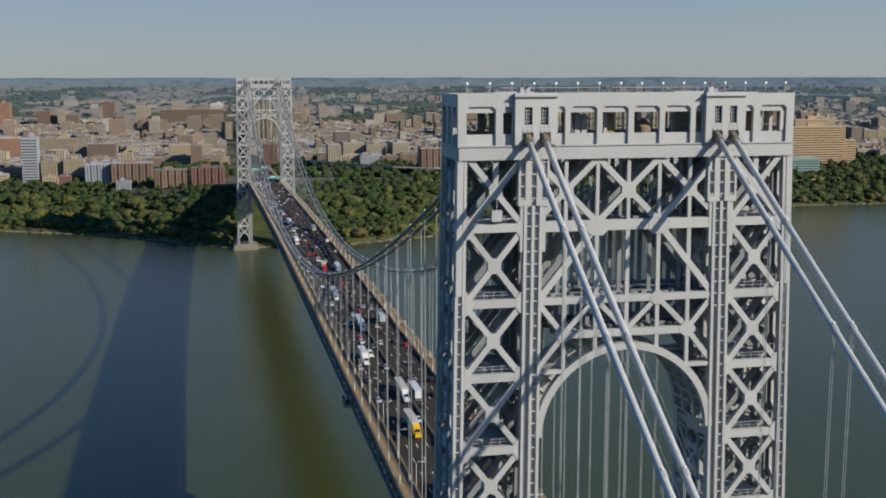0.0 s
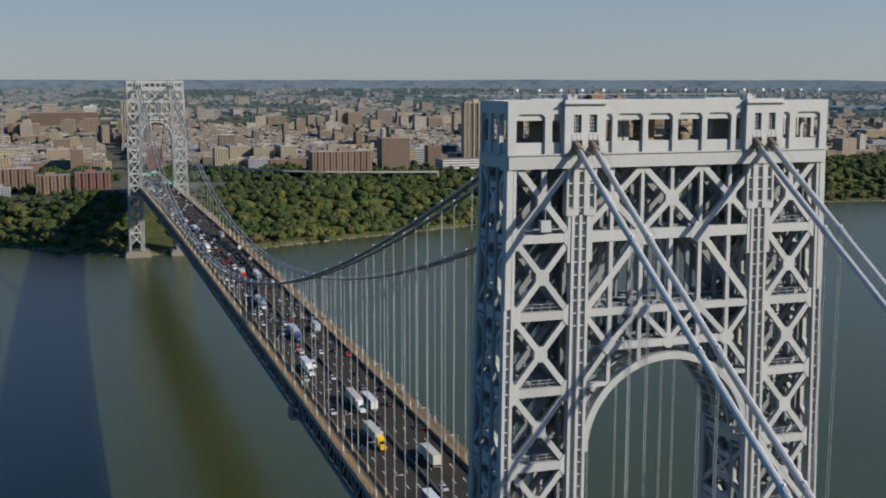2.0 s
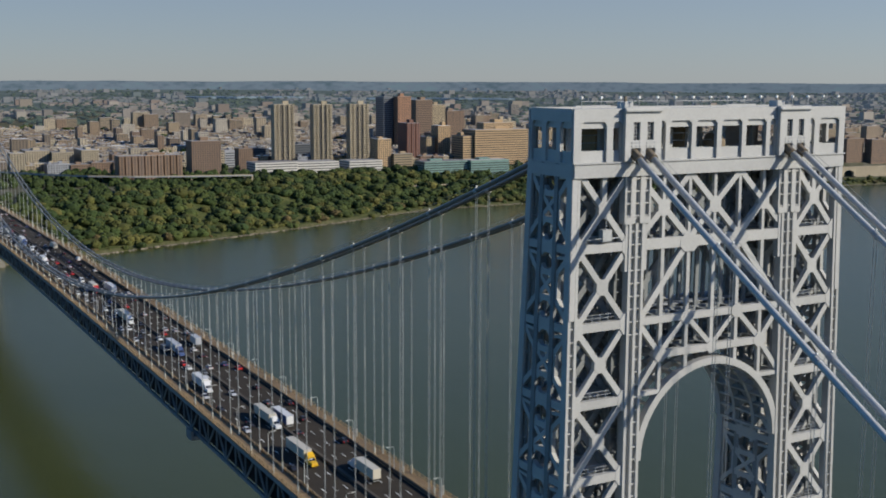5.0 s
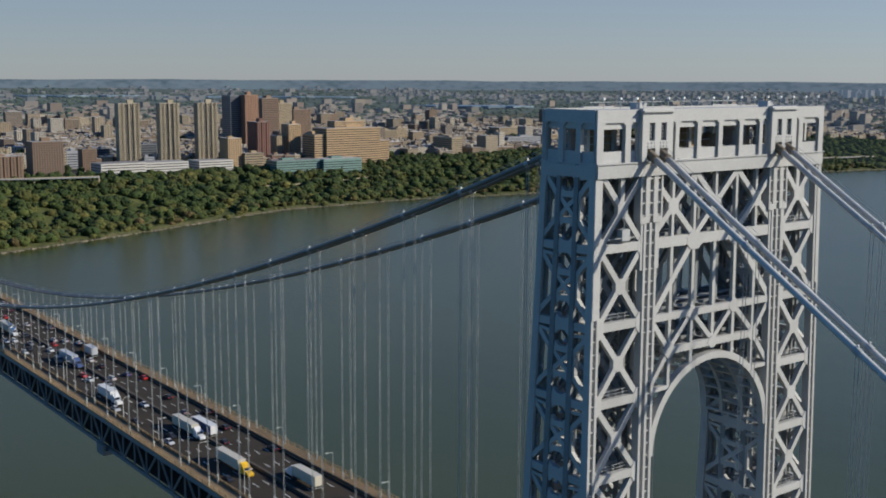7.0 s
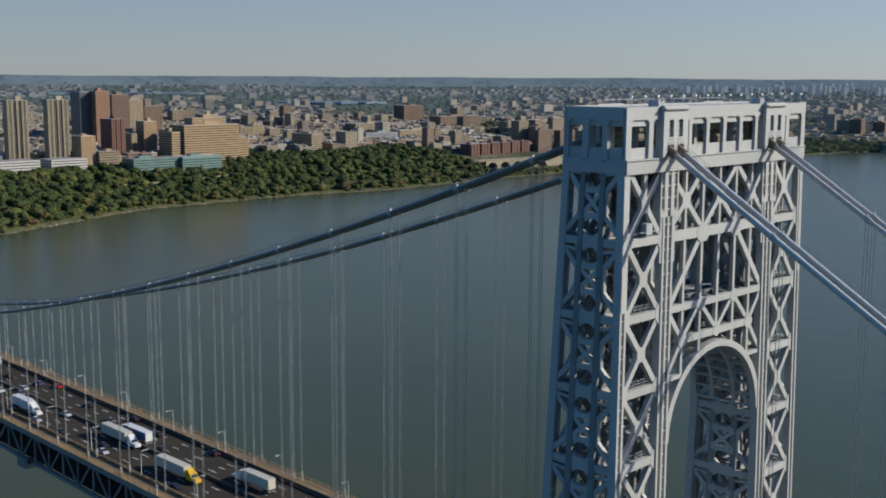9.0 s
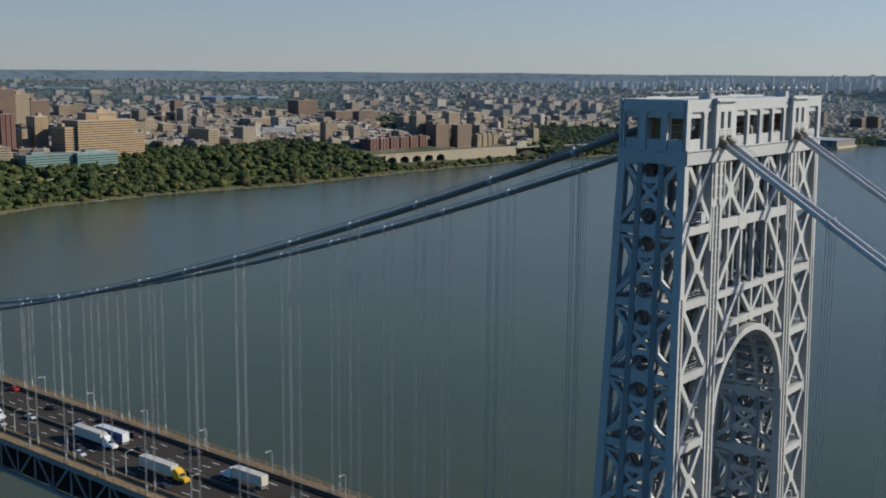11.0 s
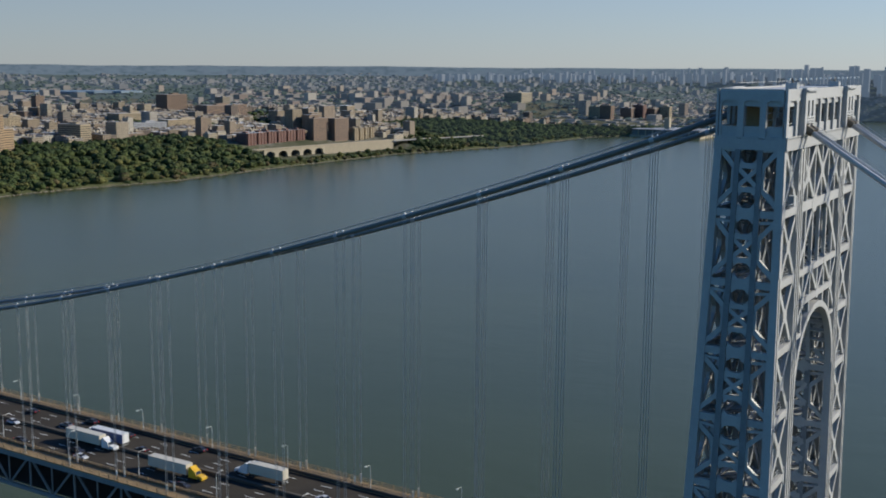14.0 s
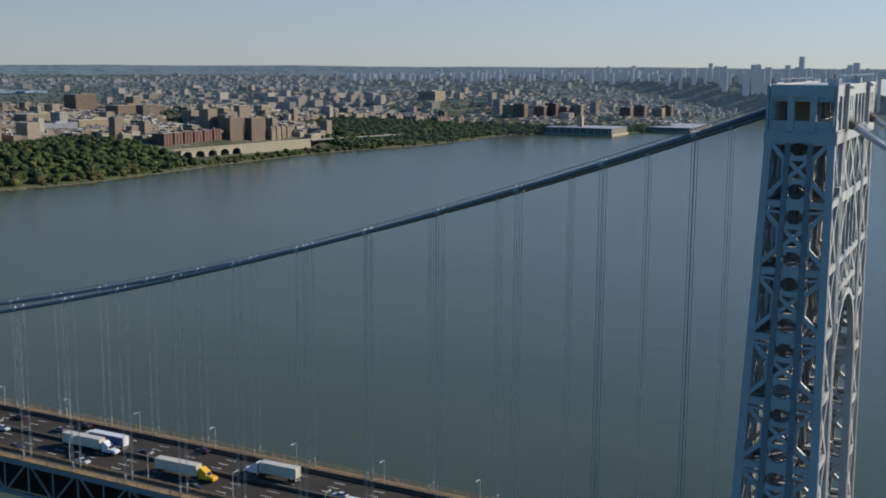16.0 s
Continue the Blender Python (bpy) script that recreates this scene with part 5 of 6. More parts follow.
# beside the bridge head
building(161, 195, 1671, 30, 55, "pale", what="apartment house")
building(197, 229, 1656, 28, 40, "pale", what="apartment house")
building(238, 264, 1642, 31, 60, "pale", what="apartment house")
building(244, 334, 1435, 36, 24, "brick", "piers", what="apartment house")
building(365, 409, 1493, 50, 30, "brick", what="apartment house")
building(434, 452, 1606, 28, 30, "pale", "bands", what="office block")
building(454, 474, 1610, 27, 30, "grey", "bands", what="office block")
building(454, 476, 1542, 34, 20, "brick", what="apartment house")
for a, b_ in ((536, 571), (605, 638), (671, 706)):
    building(a, b_, 1602, 100, 16, "pale", "tower", what="high-rise apartment tower")
for a, b_, y_ in ((458, 526, 1480), (527, 597, 1484), (622, 680, 1499)):
    building(a, b_, y_, 17, 40, "white", "bands", what="parking podium with ribbon openings", top=False)
building(526, 559, 1690, 24, 30, "dark", "bands", what="office block")
building(610, 642, 1704, 28, 30, "dark", "bands", what="office block")
# hospital hill
building(852, 873, 1840, 109, 36, "dark", "bands", what="office tower")
building(874, 902, 1822, 110, 34, "orange", what="tower")
building(682, 706, 1519, 48, 30, "sand", what="hospital block")
building(708, 742, 1512, 24, 26, "tan", "bands", what="low hospital block")
building(758, 784, 1563, 69, 34, "red", "piers", what="hospital tower")
building(815, 832, 1598, 42, 30, "tan", what="hospital block")
building(834, 858, 1590, 62, 26, "sand", what="stepped hospital tower")
building(1035, 1075, 2050, 99, 50, "brick", "bands", what="hospital tower")
building(1077, 1111, 2056, 88, 40, "tan", what="hospital tower")
building(1156, 1201, 2126, 68, 40, "brick", what="apartment tower")
building(863, 972, 1513, 60, 45, "sand", "bands", what="large hospital building")
building(974, 996, 1520, 36, 40, "sand", "bands", what="hospital wing")
building(842, 861, 1518, 50, 40, "sand", "bands", what="hospital wing")
building(890, 950, 1530, 70, 25, "sand", what="hospital penthouse block")
building(732, 812, 1452, 25, 35, "green", "bands", z=32, what="research building")
building(814, 887, 1444, 27, 35, "green", "bands", z=30, what="research building")
building(985, 1010, 1640, 70, 25, "pale", what="apartment tower")
building(1020, 1040, 1660, 66, 25, "pale", what="apartment tower")
# southward along the river
building(1168, 1192, 1559, 34, 60, "tan", "bands", what="school building")
building(1266, 1296, 1921, 31, 30, "tan", what="apartment house")
building(1300, 1329, 1925, 34, 30, "tan", what="apartment house")
building(1887, 1958, 2064, 46, 40, "brick", what="apartment tower")
building(1854, 2000, 1897, 30, 40, "brick", what="long apartment house")
building(1613, 1710, 1943, 20, 40, "tan", what="apartment house")
building(1465, 1560, 1740, 21, 30, "grey", what="school")
building(1570, 1686, 1745, 22, 30, "tan", what="apartment house")
for k in range(6):
    building(1461 + 33 * k, 1461 + 33 * k + 26, 1424 + 2 * k, 26, 30, "red", "piers", z=26, what="apartment house")
building(1668, 1716, 1424, 48, 18, "brick", z=26, what="apartment slab")
building(1726, 1776, 1412, 48, 18, "brick", z=24, what="apartment slab")
for k in range(4):
    building(1784 + 20 * k, 1784 + 20 * k + 15, 1402, 27, 18, "tan", "piers", z=22, what="apartment house")
building(2890, 2960, 1571, 30, 60, "pale", "bands", what="laboratory block")
for x_, y_, h_, w_, k_ in ((2750, 1215, 40, 26, "brick"), (2752, 1250, 34, 24, "tan"), (2840, 1190, 30, 30, "brick"), (2880, 1170, 38, 26, "red"), (2920, 1150, 27, 34, "brick"), (2960, 1120, 33, 22, "tan"), (3090, 1010, 30, 30, "brick"), (3170, 990, 36, 26, "brick"), (3260, 960, 28, 34, "tan"), (3330, 950, 34, 26, "brick")):
    building(x_, x_ + w_, y_, h_, 34, k_, what="apartment block")


# ---- everyday city blocks ----
def blocked(x, y, r):
    return any(a - r < x < b and c - r < y < d for a, b, c, d in LOTS)


def small_house(x, y, w, d, h, z, wall):
    e = empty("apartment_house", f"{WORDS[wall]} low apartment house with a flat roof", "building", "city houses")
    part("wall", Build().box(x, x + w, y, y + d, z - 6, z + h), WALLS[wall], e)
    part("roof", Build().box(x + 0.3, x + w - 0.3, y + 0.3, y + d - 0.3, z + h, z + h + 0.25), roof_mat, e)
    part("bulkhead", Build().box(x + w * 0.3, x + w * 0.55, y + d * 0.3, y + d * 0.6, z + h + 0.25, z + h + 3), WALLS[wall], e)
    quads = []
    pane_grid(quads, (x + 0.5, y, 0), (x + w - 0.5, y, 0), z + 1, z + h - 0.6, (0, -1, 0))
    pane_grid(quads, (x, y + d - 0.5, 0), (x, y + 0.5, 0), z + 1, z + h - 0.6, (-1, 0, 0))
    panes(quads, "glazing", e)


BOX_F = np.array([(0, 1, 5, 4), (1, 2, 6, 5), (2, 3, 7, 6), (3, 0, 4, 7), (4, 5, 6, 7)])


def city():
    rng = np.random.default_rng(11)
    keys = ("tan", "pale", "brick", "brick", "tan", "tan", "pale", "brick", "red", "grey")
    near = []
    gy = 1330.0
    while gy < 2650:
        gx = -900.0
        depth = rng.uniform(15, 30)
        while gx < 3300:
            w = rng.uniform(10, 30)
            if rng.uniform() < 0.12:
                gx += 16
            x, y = gx, gy + rng.uniform(-3, 3)
            d = y - shore(x)
            r = math.hypot(x, y)
            gx += w + (0.4 if rng.uniform() < 0.86 else 8)
            if d < wood_depth(x) + 22 or r > 2900 or blocked(x + w / 2, y + depth / 2, max(w, depth) * 0.6) or -26 < x + w / 2 < 26 or (-60 < x < 40 and y < 1600):
                continue
            if noise.noise((x / 170, y / 170, 1.5)) > 0.36:
                continue
            h = rng.uniform(11, 16) if rng.uniform() < 0.95 else rng.uniform(22, 42)
            near.append((d, x, y, w, depth, h, rise(x + w / 2, y)))
        gy += depth + (13 if rng.uniform() < 0.5 else 1.5)
    near.sort(key=lambda q: math.hypot(q[1] * 0.6, q[2]))
    for d, x, y, w, dp, h, z in near[:215]:
        small_house(x, y, w, dp, h, z, keys[rng.integers(len(keys))])
    boxes = [q[1:] for q in near[215:]]
    extras = []
    for x, y, w, dp, h, z in boxes:
        for _ in range(rng.integers(1, 4)):
            a, c = rng.uniform(0.1, 0.7), rng.uniform(0.1, 0.7)
            extras.append((x + w * a, y + dp * c, rng.uniform(2, 5), rng.uniform(2, 6), rng.uniform(1.5, 3.5), z + h))
    # groups of mid-rise housing among the low blocks
    for _ in range(34):
        a, r = radians(rng.uniform(-12, 74)), rng.uniform(2250, 3250)
        cx, cy = r * math.sin(a), r * math.cos(a)
        if cy - shore(cx) < wood_depth(cx) + 120:
            continue
        hh = rng.uniform(26, 50)
        for _ in range(rng.integers(2, 5)):
            x, y = cx + rng.uniform(-70, 70), cy + rng.uniform(-60, 60)
            if not blocked(x, y, 30):
                boxes.append((x, y, rng.uniform(18, 40), rng.uniform(14, 26), hh * rng.uniform(0.85, 1.1), rise(x, y)))
    quads = []
    for x, y, w, dp, h, z in boxes:
        pane_grid(quads, (x + 0.5, y, 0), (x + w - 0.5, y, 0), z + 1, z + h - 0.6, (0, -1, 0), 3.3, 4.4, 2.0, 1.8)
        pane_grid(quads, (x, y + dp - 0.5, 0), (x, y + 0.5, 0), z + 1, z + h - 0.6, (-1, 0, 0), 3.3, 4.4, 2.0, 1.8)
    boxes += extras
    # farther quarters, row behind row
    r = 2850.0
    while r < 4560:
        s = 1.0 - 0.62 * (r - 2300) / 2340
        a = -16.0
        while a < 86:
            step = math.degrees(rng.uniform(20, 64) * s / r)
            a += step * rng.uniform(1.0, 1.5)
            x, y = r * math.sin(radians(a)), r * math.cos(radians(a))
            if y - shore(x) < wood_depth(x) + 10 or rng.uniform() < 0.15 or blocked(x, y, 20):
                continue
            g = noise.noise((x / 330, y / 330, 4.2)) + 0.5 * noise.noise((x / 110, y / 110, 7))
            if g > (0.08 - (0.2 if r > 3400 else 0.0) if a < 45 else 0.3):
                continue
            h = s * (rng.uniform(3.5, 8) if rng.uniform() < 0.965 else rng.uniform(14, 30))
            w = step * r * radians(1) * 0.8
            boxes.append((x, y, w, s * rng.uniform(20, 46), h, rise(x, y)))
        r += 29 * s
    # large housing blocks among the farther quarters
    for _ in range(420):
        a, r = rng.uniform(-10, 87), 2900 + 1500 * rng.uniform() ** 0.8
        if a < 45 and rng.uniform() < 0.6:
            continue
        x, y = r * math.sin(radians(a)), r * math.cos(radians(a))
        if y - shore(x) < wood_depth(x) + 30 or blocked(x, y, 30):
            continue
        s = 1.0 - 0.6 * (r - 2300) / 2340
        boxes.append((x, y, s * rng.uniform(22, 62), s * rng.uniform(16, 40), s * rng.uniform(14, 36), rise(x, y)))
    # hazy skyline to the south
    city_end = len(boxes)
    for _ in range(330):
        a = rng.uniform(57, 87)
        r = rng.uniform(4150, 4560)
        x, y = r * math.sin(radians(a)), r * math.cos(radians(a))
        if y < shore(x) + 30:
            continue
        hi = 17 + 40 * rng.uniform() ** 3.2 + (20 if rng.uniform() < 0.05 else 0)
        w = rng.uniform(7, 26)
        hi *= 0.95 + 0.75 * noise.noise((a * 0.7, 3, 1)) + rng.uniform(-0.12, 0.12)
        boxes.append((x, y, w, w * 0.8, 141 + hi * (0.3 + 0.7 * max(0, min(1, (a - 60) / 19))) - rise(x, y), rise(x, y)))
    walls = material("city_walls", ((0.26, 0.208, 0.137), (0.15, 0.102, 0.07), (0.29, 0.245, 0.176), (0.178, 0.125, 0.087), (0.218, 0.182, 0.128), (0.118, 0.09, 0.07), (0.33, 0.3, 0.25), (0.29, 0.24, 0.16)), 0.9, vary=0.1, scale=0.1, fine=0.8, per_island=0.15, coords="World")
    roofs = material("city_roofs", ((0.08, 0.08, 0.08), (0.18, 0.17, 0.16), (0.27, 0.26, 0.25), (0.13, 0.125, 0.12), (0.34, 0.33, 0.31), (0.55, 0.55, 0.54)), 0.9, vary=0.1, scale=0.1, fine=0.8, per_island=0.2, coords="World")
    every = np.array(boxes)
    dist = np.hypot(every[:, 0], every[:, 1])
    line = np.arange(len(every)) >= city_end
    # blocks past 2900 m and the skyline have haze painted into walls and roofs
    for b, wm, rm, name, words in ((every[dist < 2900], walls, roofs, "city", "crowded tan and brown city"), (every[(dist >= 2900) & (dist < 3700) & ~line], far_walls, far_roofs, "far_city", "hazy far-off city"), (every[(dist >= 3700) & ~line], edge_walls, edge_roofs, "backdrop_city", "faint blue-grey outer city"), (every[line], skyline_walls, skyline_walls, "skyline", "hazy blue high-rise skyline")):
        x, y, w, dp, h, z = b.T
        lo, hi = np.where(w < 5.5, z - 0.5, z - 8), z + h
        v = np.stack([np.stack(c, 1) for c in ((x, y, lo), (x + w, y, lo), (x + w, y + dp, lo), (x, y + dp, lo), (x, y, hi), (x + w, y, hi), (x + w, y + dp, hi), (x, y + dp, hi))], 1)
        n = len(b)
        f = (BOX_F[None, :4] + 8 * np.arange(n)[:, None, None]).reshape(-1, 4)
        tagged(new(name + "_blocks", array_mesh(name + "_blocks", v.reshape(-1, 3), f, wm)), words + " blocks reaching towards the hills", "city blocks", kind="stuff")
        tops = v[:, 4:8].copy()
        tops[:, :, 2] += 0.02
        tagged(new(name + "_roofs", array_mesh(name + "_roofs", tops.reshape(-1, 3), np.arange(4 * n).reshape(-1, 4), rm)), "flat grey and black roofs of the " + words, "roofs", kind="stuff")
    q = np.array(quads)
    tagged(new("city_windows", array_mesh("city_windows", q, np.arange(len(q)).reshape(-1, 4), glass_dark)), "small dark windows of the city blocks", "windows", kind="stuff")


city()


def city_trees():
    rng = np.random.default_rng(21)
    v0, f0 = ico(2)
    v1, f1 = ico(1)
    sets = {False: [[], [], 0], True: [[], [], 0]}
    for _ in range(15000):
        a, r = radians(rng.uniform(-16, 84)), 1400 + 3100 * rng.uniform() ** 1.25
        x, y = r * math.sin(a), r * math.cos(a)
        if y - shore(x) < wood_depth(x) or abs(x) < 24 or any(a_ - 4 < x < b_ and c_ - 4 < y < d_ for a_, b_, c_, d_ in LOTS[5:]):
            continue
        green = noise.noise((x / 170, y / 170, 1.5)) > 0.3 if r < 2850 else noise.noise((x / 330, y / 330, 4.2)) + 0.5 * noise.noise((x / 110, y / 110, 7)) > 0.05
        if r < 1800 and any(a_ < x < b_ and c_ < y < d_ for a_, b_, c_, d_ in PARKS):
            green = True
        if not green and rng.uniform() < 0.6:
            continue
        s = rng.uniform(3.4, 6.2) * (1 if r < 2300 else 1.25 - 0.5 * (r - 2300) / 2340)
        vv, ff = (v0, f0) if r < 2200 else (v1, f1)
        w = vv * s * rng.uniform(0.75, 1.25, (len(vv), 1)) * ((1, 1, 0.9) if r < 2300 else (1.6, 1.2, 0.7)) + (x, y, rise(x, y) + s * 0.8)
        # trees past 2800 m take the leaves with painted haze
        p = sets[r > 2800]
        p[0].append(w), p[1].append(ff + p[2])
        p[2] += len(w)
    # the wood's ragged upper edge, up to the houses
    kinds = [crown(rng, rng.uniform(4.5, 7), 12, 10) for _ in range(8)]
    for _ in range(2600):
        x = rng.uniform(-900, 2500)
        y = shore(x) + wood_depth(x) + rng.uniform(0, 75)
        if abs(x) < 26 or 1425 < x < 1900 or any(a_ + 2 < x < b_ - 2 and c_ - 2 < y < d_ for a_, b_, c_, d_ in LOTS[5:]):
            continue
        vv, ff = kinds[rng.integers(8)]
        p = sets[False]
        w = vv * rng.uniform(0.6, 1.0) + (x, y, rise(x, y) - 2.5)
        p[0].append(w), p[1].append(ff + p[2])
        p[2] += len(w)
    for far, (vs, fs, _) in sets.items():
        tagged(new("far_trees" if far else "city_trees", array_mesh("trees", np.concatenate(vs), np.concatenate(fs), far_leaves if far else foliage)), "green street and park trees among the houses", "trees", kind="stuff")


city_trees()


def far_ridge():
    """Low hills on the skyline, their blue haze painted in as colour and emission."""
    m = hazed("hazy_hills", ((0.05, 0.08, 0.085), (0.09, 0.11, 0.12), (0.07, 0.10, 0.10)), HAZE_BLUE, 0.17, vary=0.35, scale=0.006, fine=0.03)
    v, f = [], []
    n = 240
    for i in range(n + 1):
        a = radians(-30 + 125 * i / n)
        top = 176 + 4 * noise.noise((a * 9, 0, 2)) + 2 * noise.noise((a * 31, 1, 2))
        for r, z in ((4500, 138), (4560, 146), (4620, top - 6), (4650, top), (4690, top - 30)):
            v.append((r * math.sin(a), r * math.cos(a), z))
    for i in range(n):
        for j in range(4):
            a = i * 5 + j
            f.append((a, a + 5, a + 6, a + 1))
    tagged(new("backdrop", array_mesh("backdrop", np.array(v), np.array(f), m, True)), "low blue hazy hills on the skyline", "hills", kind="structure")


far_ridge()


def far_inlets():
    """Pale water between the far quarters."""
    m = material("inlet_water", (0.13, 0.18, 0.22), 0.5, vary=0.1, scale=0.01, fine=0.05, coords="World")
    for a0, a1, r0, r1 in ((35.5, 41.5, 3480, 3660), (22.0, 32.5, 3900, 4030), (14.5, 21.5, 3960, 4080)):
        n, v = 40, []
        for i in range(n):
            u = 2 * math.pi * i / n
            a = radians((a0 + a1) / 2 + (a1 - a0) / 2 * math.cos(u) * (1 + 0.15 * noise.noise((u * 2, a0, 1))))
            r = (r0 + r1) / 2 + (r1 - r0) / 2 * math.sin(u) * (1 + 0.5 * noise.noise((u * 3, a0, 5)))
            v.append((r * math.sin(a), r * math.cos(a)))
        z = max(rise(x, y) for x, y in v) + 1.5
        b = Build().prism([(x, y, z - 3) for x, y in v], (0, 0, 3))
        tagged(new("far_inlet", b.mesh("far_inlet", m)), "pale blue inlet of water among the far city", "water", kind="structure")


far_inlets()


def arcade():
    """The parkway's arched retaining wall by the river."""
    e = empty("arched_wall", "long pale stone retaining wall with round arches beside the river", "retaining wall")
    x0, x1 = 1452.0, 1850.0
    n = 5
    pale = WALLS["pale"]
    yf = wall_line
    for i in range(n):
        a = x0 + 10 + i * 34
        b = a + 34
        pts = [(a, 6), (a, 22), (b, 22), (b, 6), (b - 5, 6), (b - 5, 11)]
        pts += [((a + b) / 2 + 12 * math.cos(u), 11 + 7 * math.sin(u)) for u in np.linspace(0, math.pi, 9)[1:-1]]
        pts += [(a + 5, 11), (a + 5, 6)]
        part("arch_bay", Build().prism([(x, yf(x), z) for x, z in pts], (0, 2.5, 0)), pale, e)
    part("solid_wall", Build().hexa([(x0 + 180, yf(x0 + 180) - 2.5, 4), (x1, yf(x1) - 2.5, 4), (x1, yf(x1) + 2.5, 4), (x0 + 180, yf(x0 + 180) + 2.5, 4), (x0 + 180, yf(x0 + 180) - 2.5, 22), (x1, yf(x1) - 2.5, 22), (x1, yf(x1) + 2.5, 22), (x0 + 180, yf(x0 + 180) + 2.5, 22)]), pale, e)
    part("road_slab", Build().hexa([(x0 - 10, yf(x0) - 2.7, 22), (x1 + 5, yf(x1) - 2.7, 22), (x1 + 5, yf(x1) + 16, 22), (x0 - 10, yf(x0) + 16, 22), (x0 - 10, yf(x0) - 2.7, 23), (x1 + 5, yf(x1) - 2.7, 23), (x1 + 5, yf(x1) + 16, 23), (x0 - 10, yf(x0) + 16, 23)]), WALLS["pale"], e)
    part("parapet", Build().hexa([(x0 - 10, yf(x0) - 2.7, 23), (x1 + 5, yf(x1) - 2.7, 23), (x1 + 5, yf(x1) - 2.2, 23), (x0 - 10, yf(x0) - 2.2, 23), (x0 - 10, yf(x0) - 2.7, 24.2), (x1 + 5, yf(x1) - 2.7, 24.2), (x1 + 5, yf(x1) - 2.2, 24.2), (x0 - 10, yf(x0) - 2.2, 24.2)]), WALLS["pale"], e)


arcade()


def road_strip(points, half, name, label, thick=1.4, mat=None):
    """A raised road along a line of points."""
    e = empty(name, label, "road", "raised roads")
    rings, left = [], []
    for i, p in enumerate(points):
        a, b = Vector(points[max(i - 1, 0)]), Vector(points[min(i + 1, len(points) - 1)])
        n = Vector((-(b - a).y, (b - a).x, 0)).normalized() * half
        p = Vector(p)
        rings.append([p - n - Vector((0, 0, thick)), p - n, p + n, p + n - Vector((0, 0, thick))])
        left.append([p - n + Vector((0, 0, 0)), p - n + Vector((0, 0, 1.1)), p - n * 0.95 + Vector((0, 0, 1.1)), p - n * 0.95])
    part("carriageway", Build().sweep(rings), mat or WALLS["grey"], e)
    part("parapet", Build().sweep(left), WALLS["pale"], e)
    for i in range(0, len(points), 1):
        x, y, z = points[i]
        part("pillar", Build().box(x - 1, x + 1, y - 1, y + 1, min(rise(x, y) - 4, z - 5), z - thick + 0.1), WALLS["pale"], e)
    return e


road_strip([(60, 1640, 58), (100, 1560, 58), (150, 1490, 57), (205, 1440, 56), (260, 1415, 55), (335, 1400, 54), (420, 1390, 53)], 5, "viaduct", "grey raised parkway ramp along the wooded bluff")
road_strip([(30, 1475, 49), (95, 1470, 47), (165, 1462, 46)], 4, "viaduct", "grey raised parkway ramp along the wooded bluff")
road_strip([(1850, 1352, 21.5), (1950, 1330, 21.5), (2050, 1308, 21), (2150, 1290, 20)], 9, "viaduct", "grey raised parkway with pale parapet near the river")
road_strip([(640, 1425, 25), (690, 1412, 24), (740, 1409, 24), (800, 1413, 24), (860, 1420, 26), (930, 1427, 28)], 5, "parkway", "pale parkway winding through the riverside trees", 0.8, WALLS["pale"])


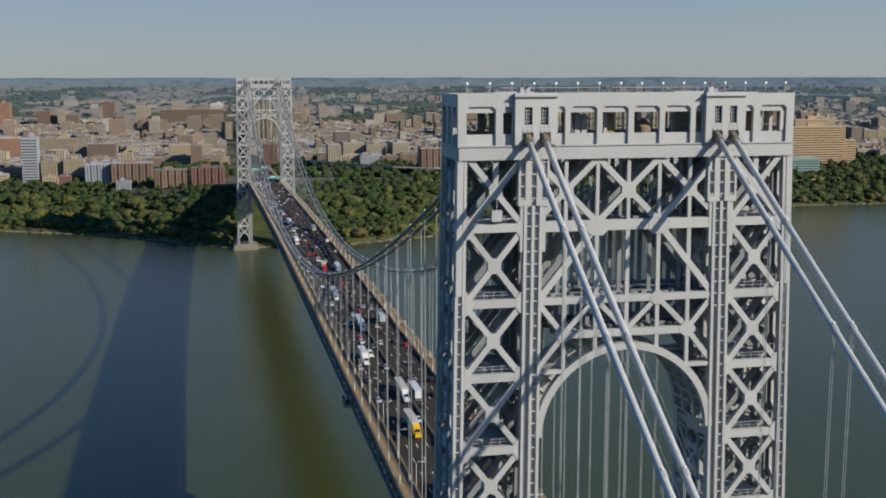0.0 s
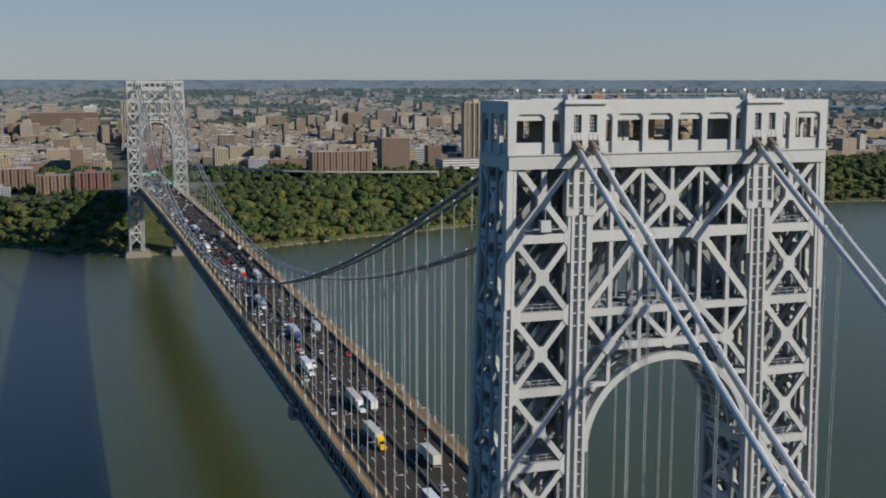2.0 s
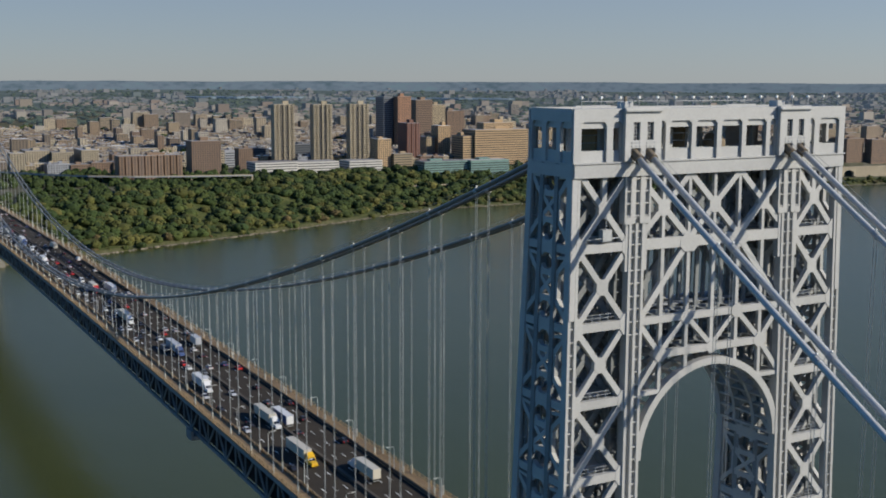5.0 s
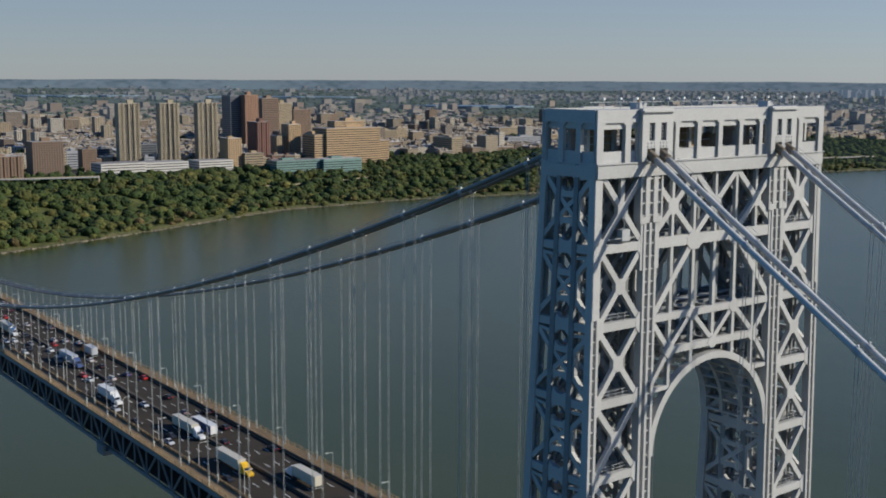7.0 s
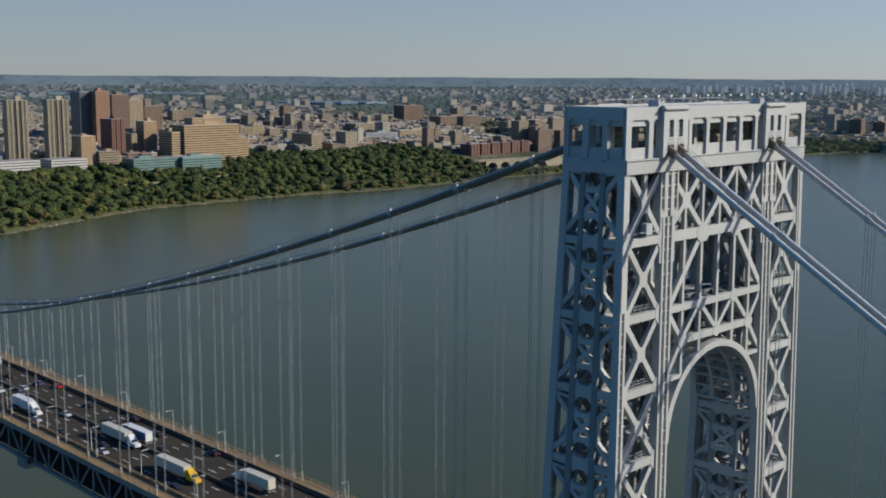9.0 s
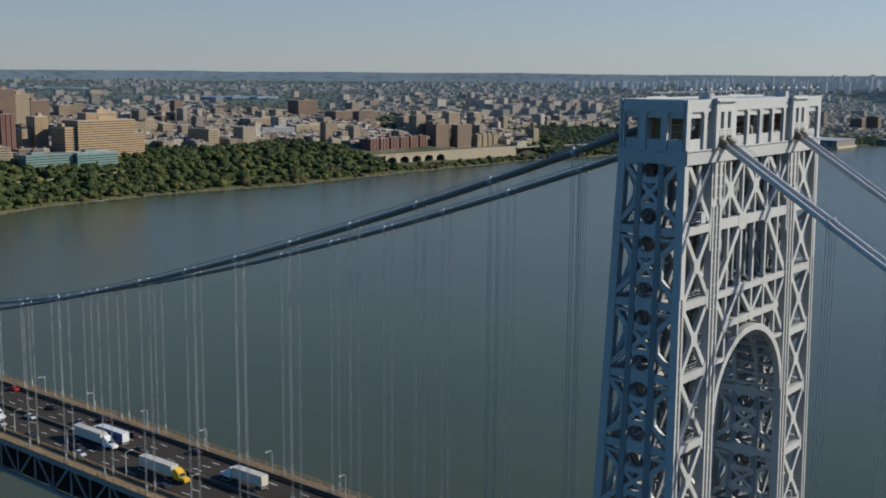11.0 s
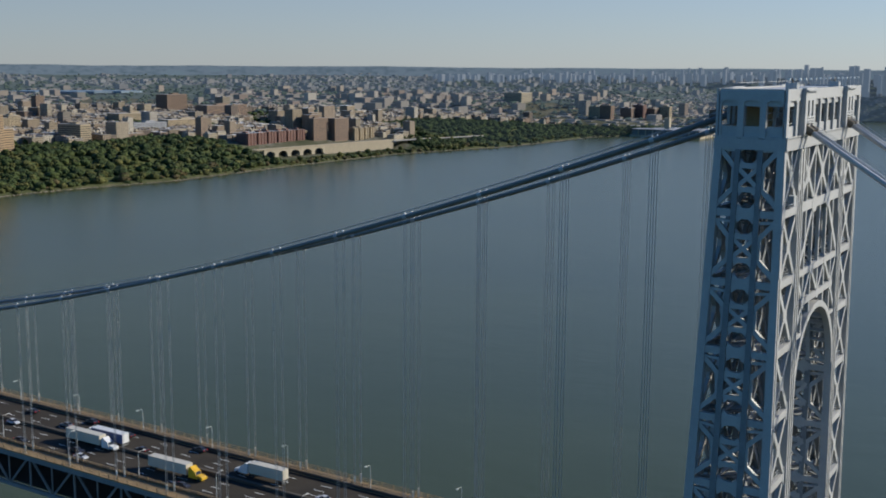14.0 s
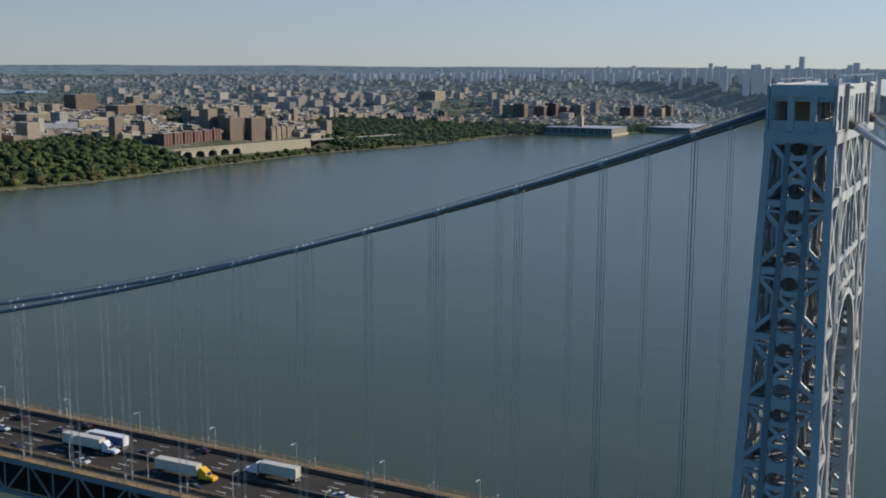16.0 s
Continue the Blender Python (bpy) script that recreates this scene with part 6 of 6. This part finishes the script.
def riverside_plant():
    e = empty("riverside_plant", "long low grey plant building on a river platform", "building")
    plant_wall = material("plant_concrete", (0.15, 0.14, 0.125), 0.9, vary=0.2, scale=0.1, fine=1.0)
    part("river_platform", Build().box(2636, 2775, 915, 1110, -2, 5), WALLS["pale"], e)
    part("main_hall", Build().box(2640, 2772, 919, 1105, 5, 20), plant_wall, e)
    part("roof_slab", Build().box(2638, 2774, 917, 1107, 20, 21), WALLS["grey"], e)
    part("second_platform", Build().box(2884, 3140, 770, 900, -2, 4), WALLS["pale"], e)
    part("second_hall", Build().box(2888, 3136, 774, 900, 4, 14), plant_wall, e)
    part("second_roof", Build().box(2886, 3138, 772, 902, 14, 15), WALLS["grey"], e)
    for i in range(9):
        part("buttress", Build().box(2636, 2640, 925 + 20 * i, 928 + 20 * i, 5, 18.5), WALLS["pale"], e)
        part("buttress", Build().box(2900 + 26 * i, 2904 + 26 * i, 771, 774, 4, 13), WALLS["pale"], e)
    part("stack", Build().box(2690, 2704, 1020, 1034, 21, 50), WALLS["pale"], e)
    return e


riverside_plant()


def lighthouse(x, y):
    e = empty("lighthouse", "small red conical lighthouse below the bridge tower", "lighthouse")
    red = material("lighthouse_red", (0.42, 0.05, 0.03), 0.6, vary=0.12)
    z = 2.5
    part("base", Build().tube([(x, y, z - 3), (x, y, z + 0.8)], 3.4, 14), granite, e)
    part("shaft", Build().tube([(x, y, z + 0.8), (x, y, z + 9.5)], [2.6, 1.8], 16), red, e)
    part("gallery", Build().tube([(x, y, z + 9.5), (x, y, z + 10)], 2.4, 16), steel_dark, e)
    part("lantern", Build().tube([(x, y, z + 10), (x, y, z + 12)], 1.2, 10), paint_white, e)
    part("cap", Build().tube([(x, y, z + 12), (x, y, z + 13.4)], [1.5, 0.1], 10), red, e)


lighthouse(17, 1080)


def bank_rocks():
    """Loose stone along the water's edge."""
    rng = np.random.default_rng(8)
    v0, f0 = ico(1)
    vs, fs, k = [], [], 0
    for _ in range(2600):
        x = rng.uniform(-900, 2700)
        y = shore(x) + rng.uniform(-1.5, 3.5)
        s = rng.uniform(0.6, 1.9)
        vs.append(v0 * s * rng.uniform(0.7, 1.3, (len(v0), 1)) * (1.3, 1, 0.6) + (x, y, 0.4)), fs.append(f0 + k)
        k += len(v0)
    tagged(new("bank_rocks", array_mesh("bank_rocks", np.concatenate(vs), np.concatenate(fs), stone_bank)), "tan riprap stones along the river bank", "rocks", kind="stuff")


bank_rocks()
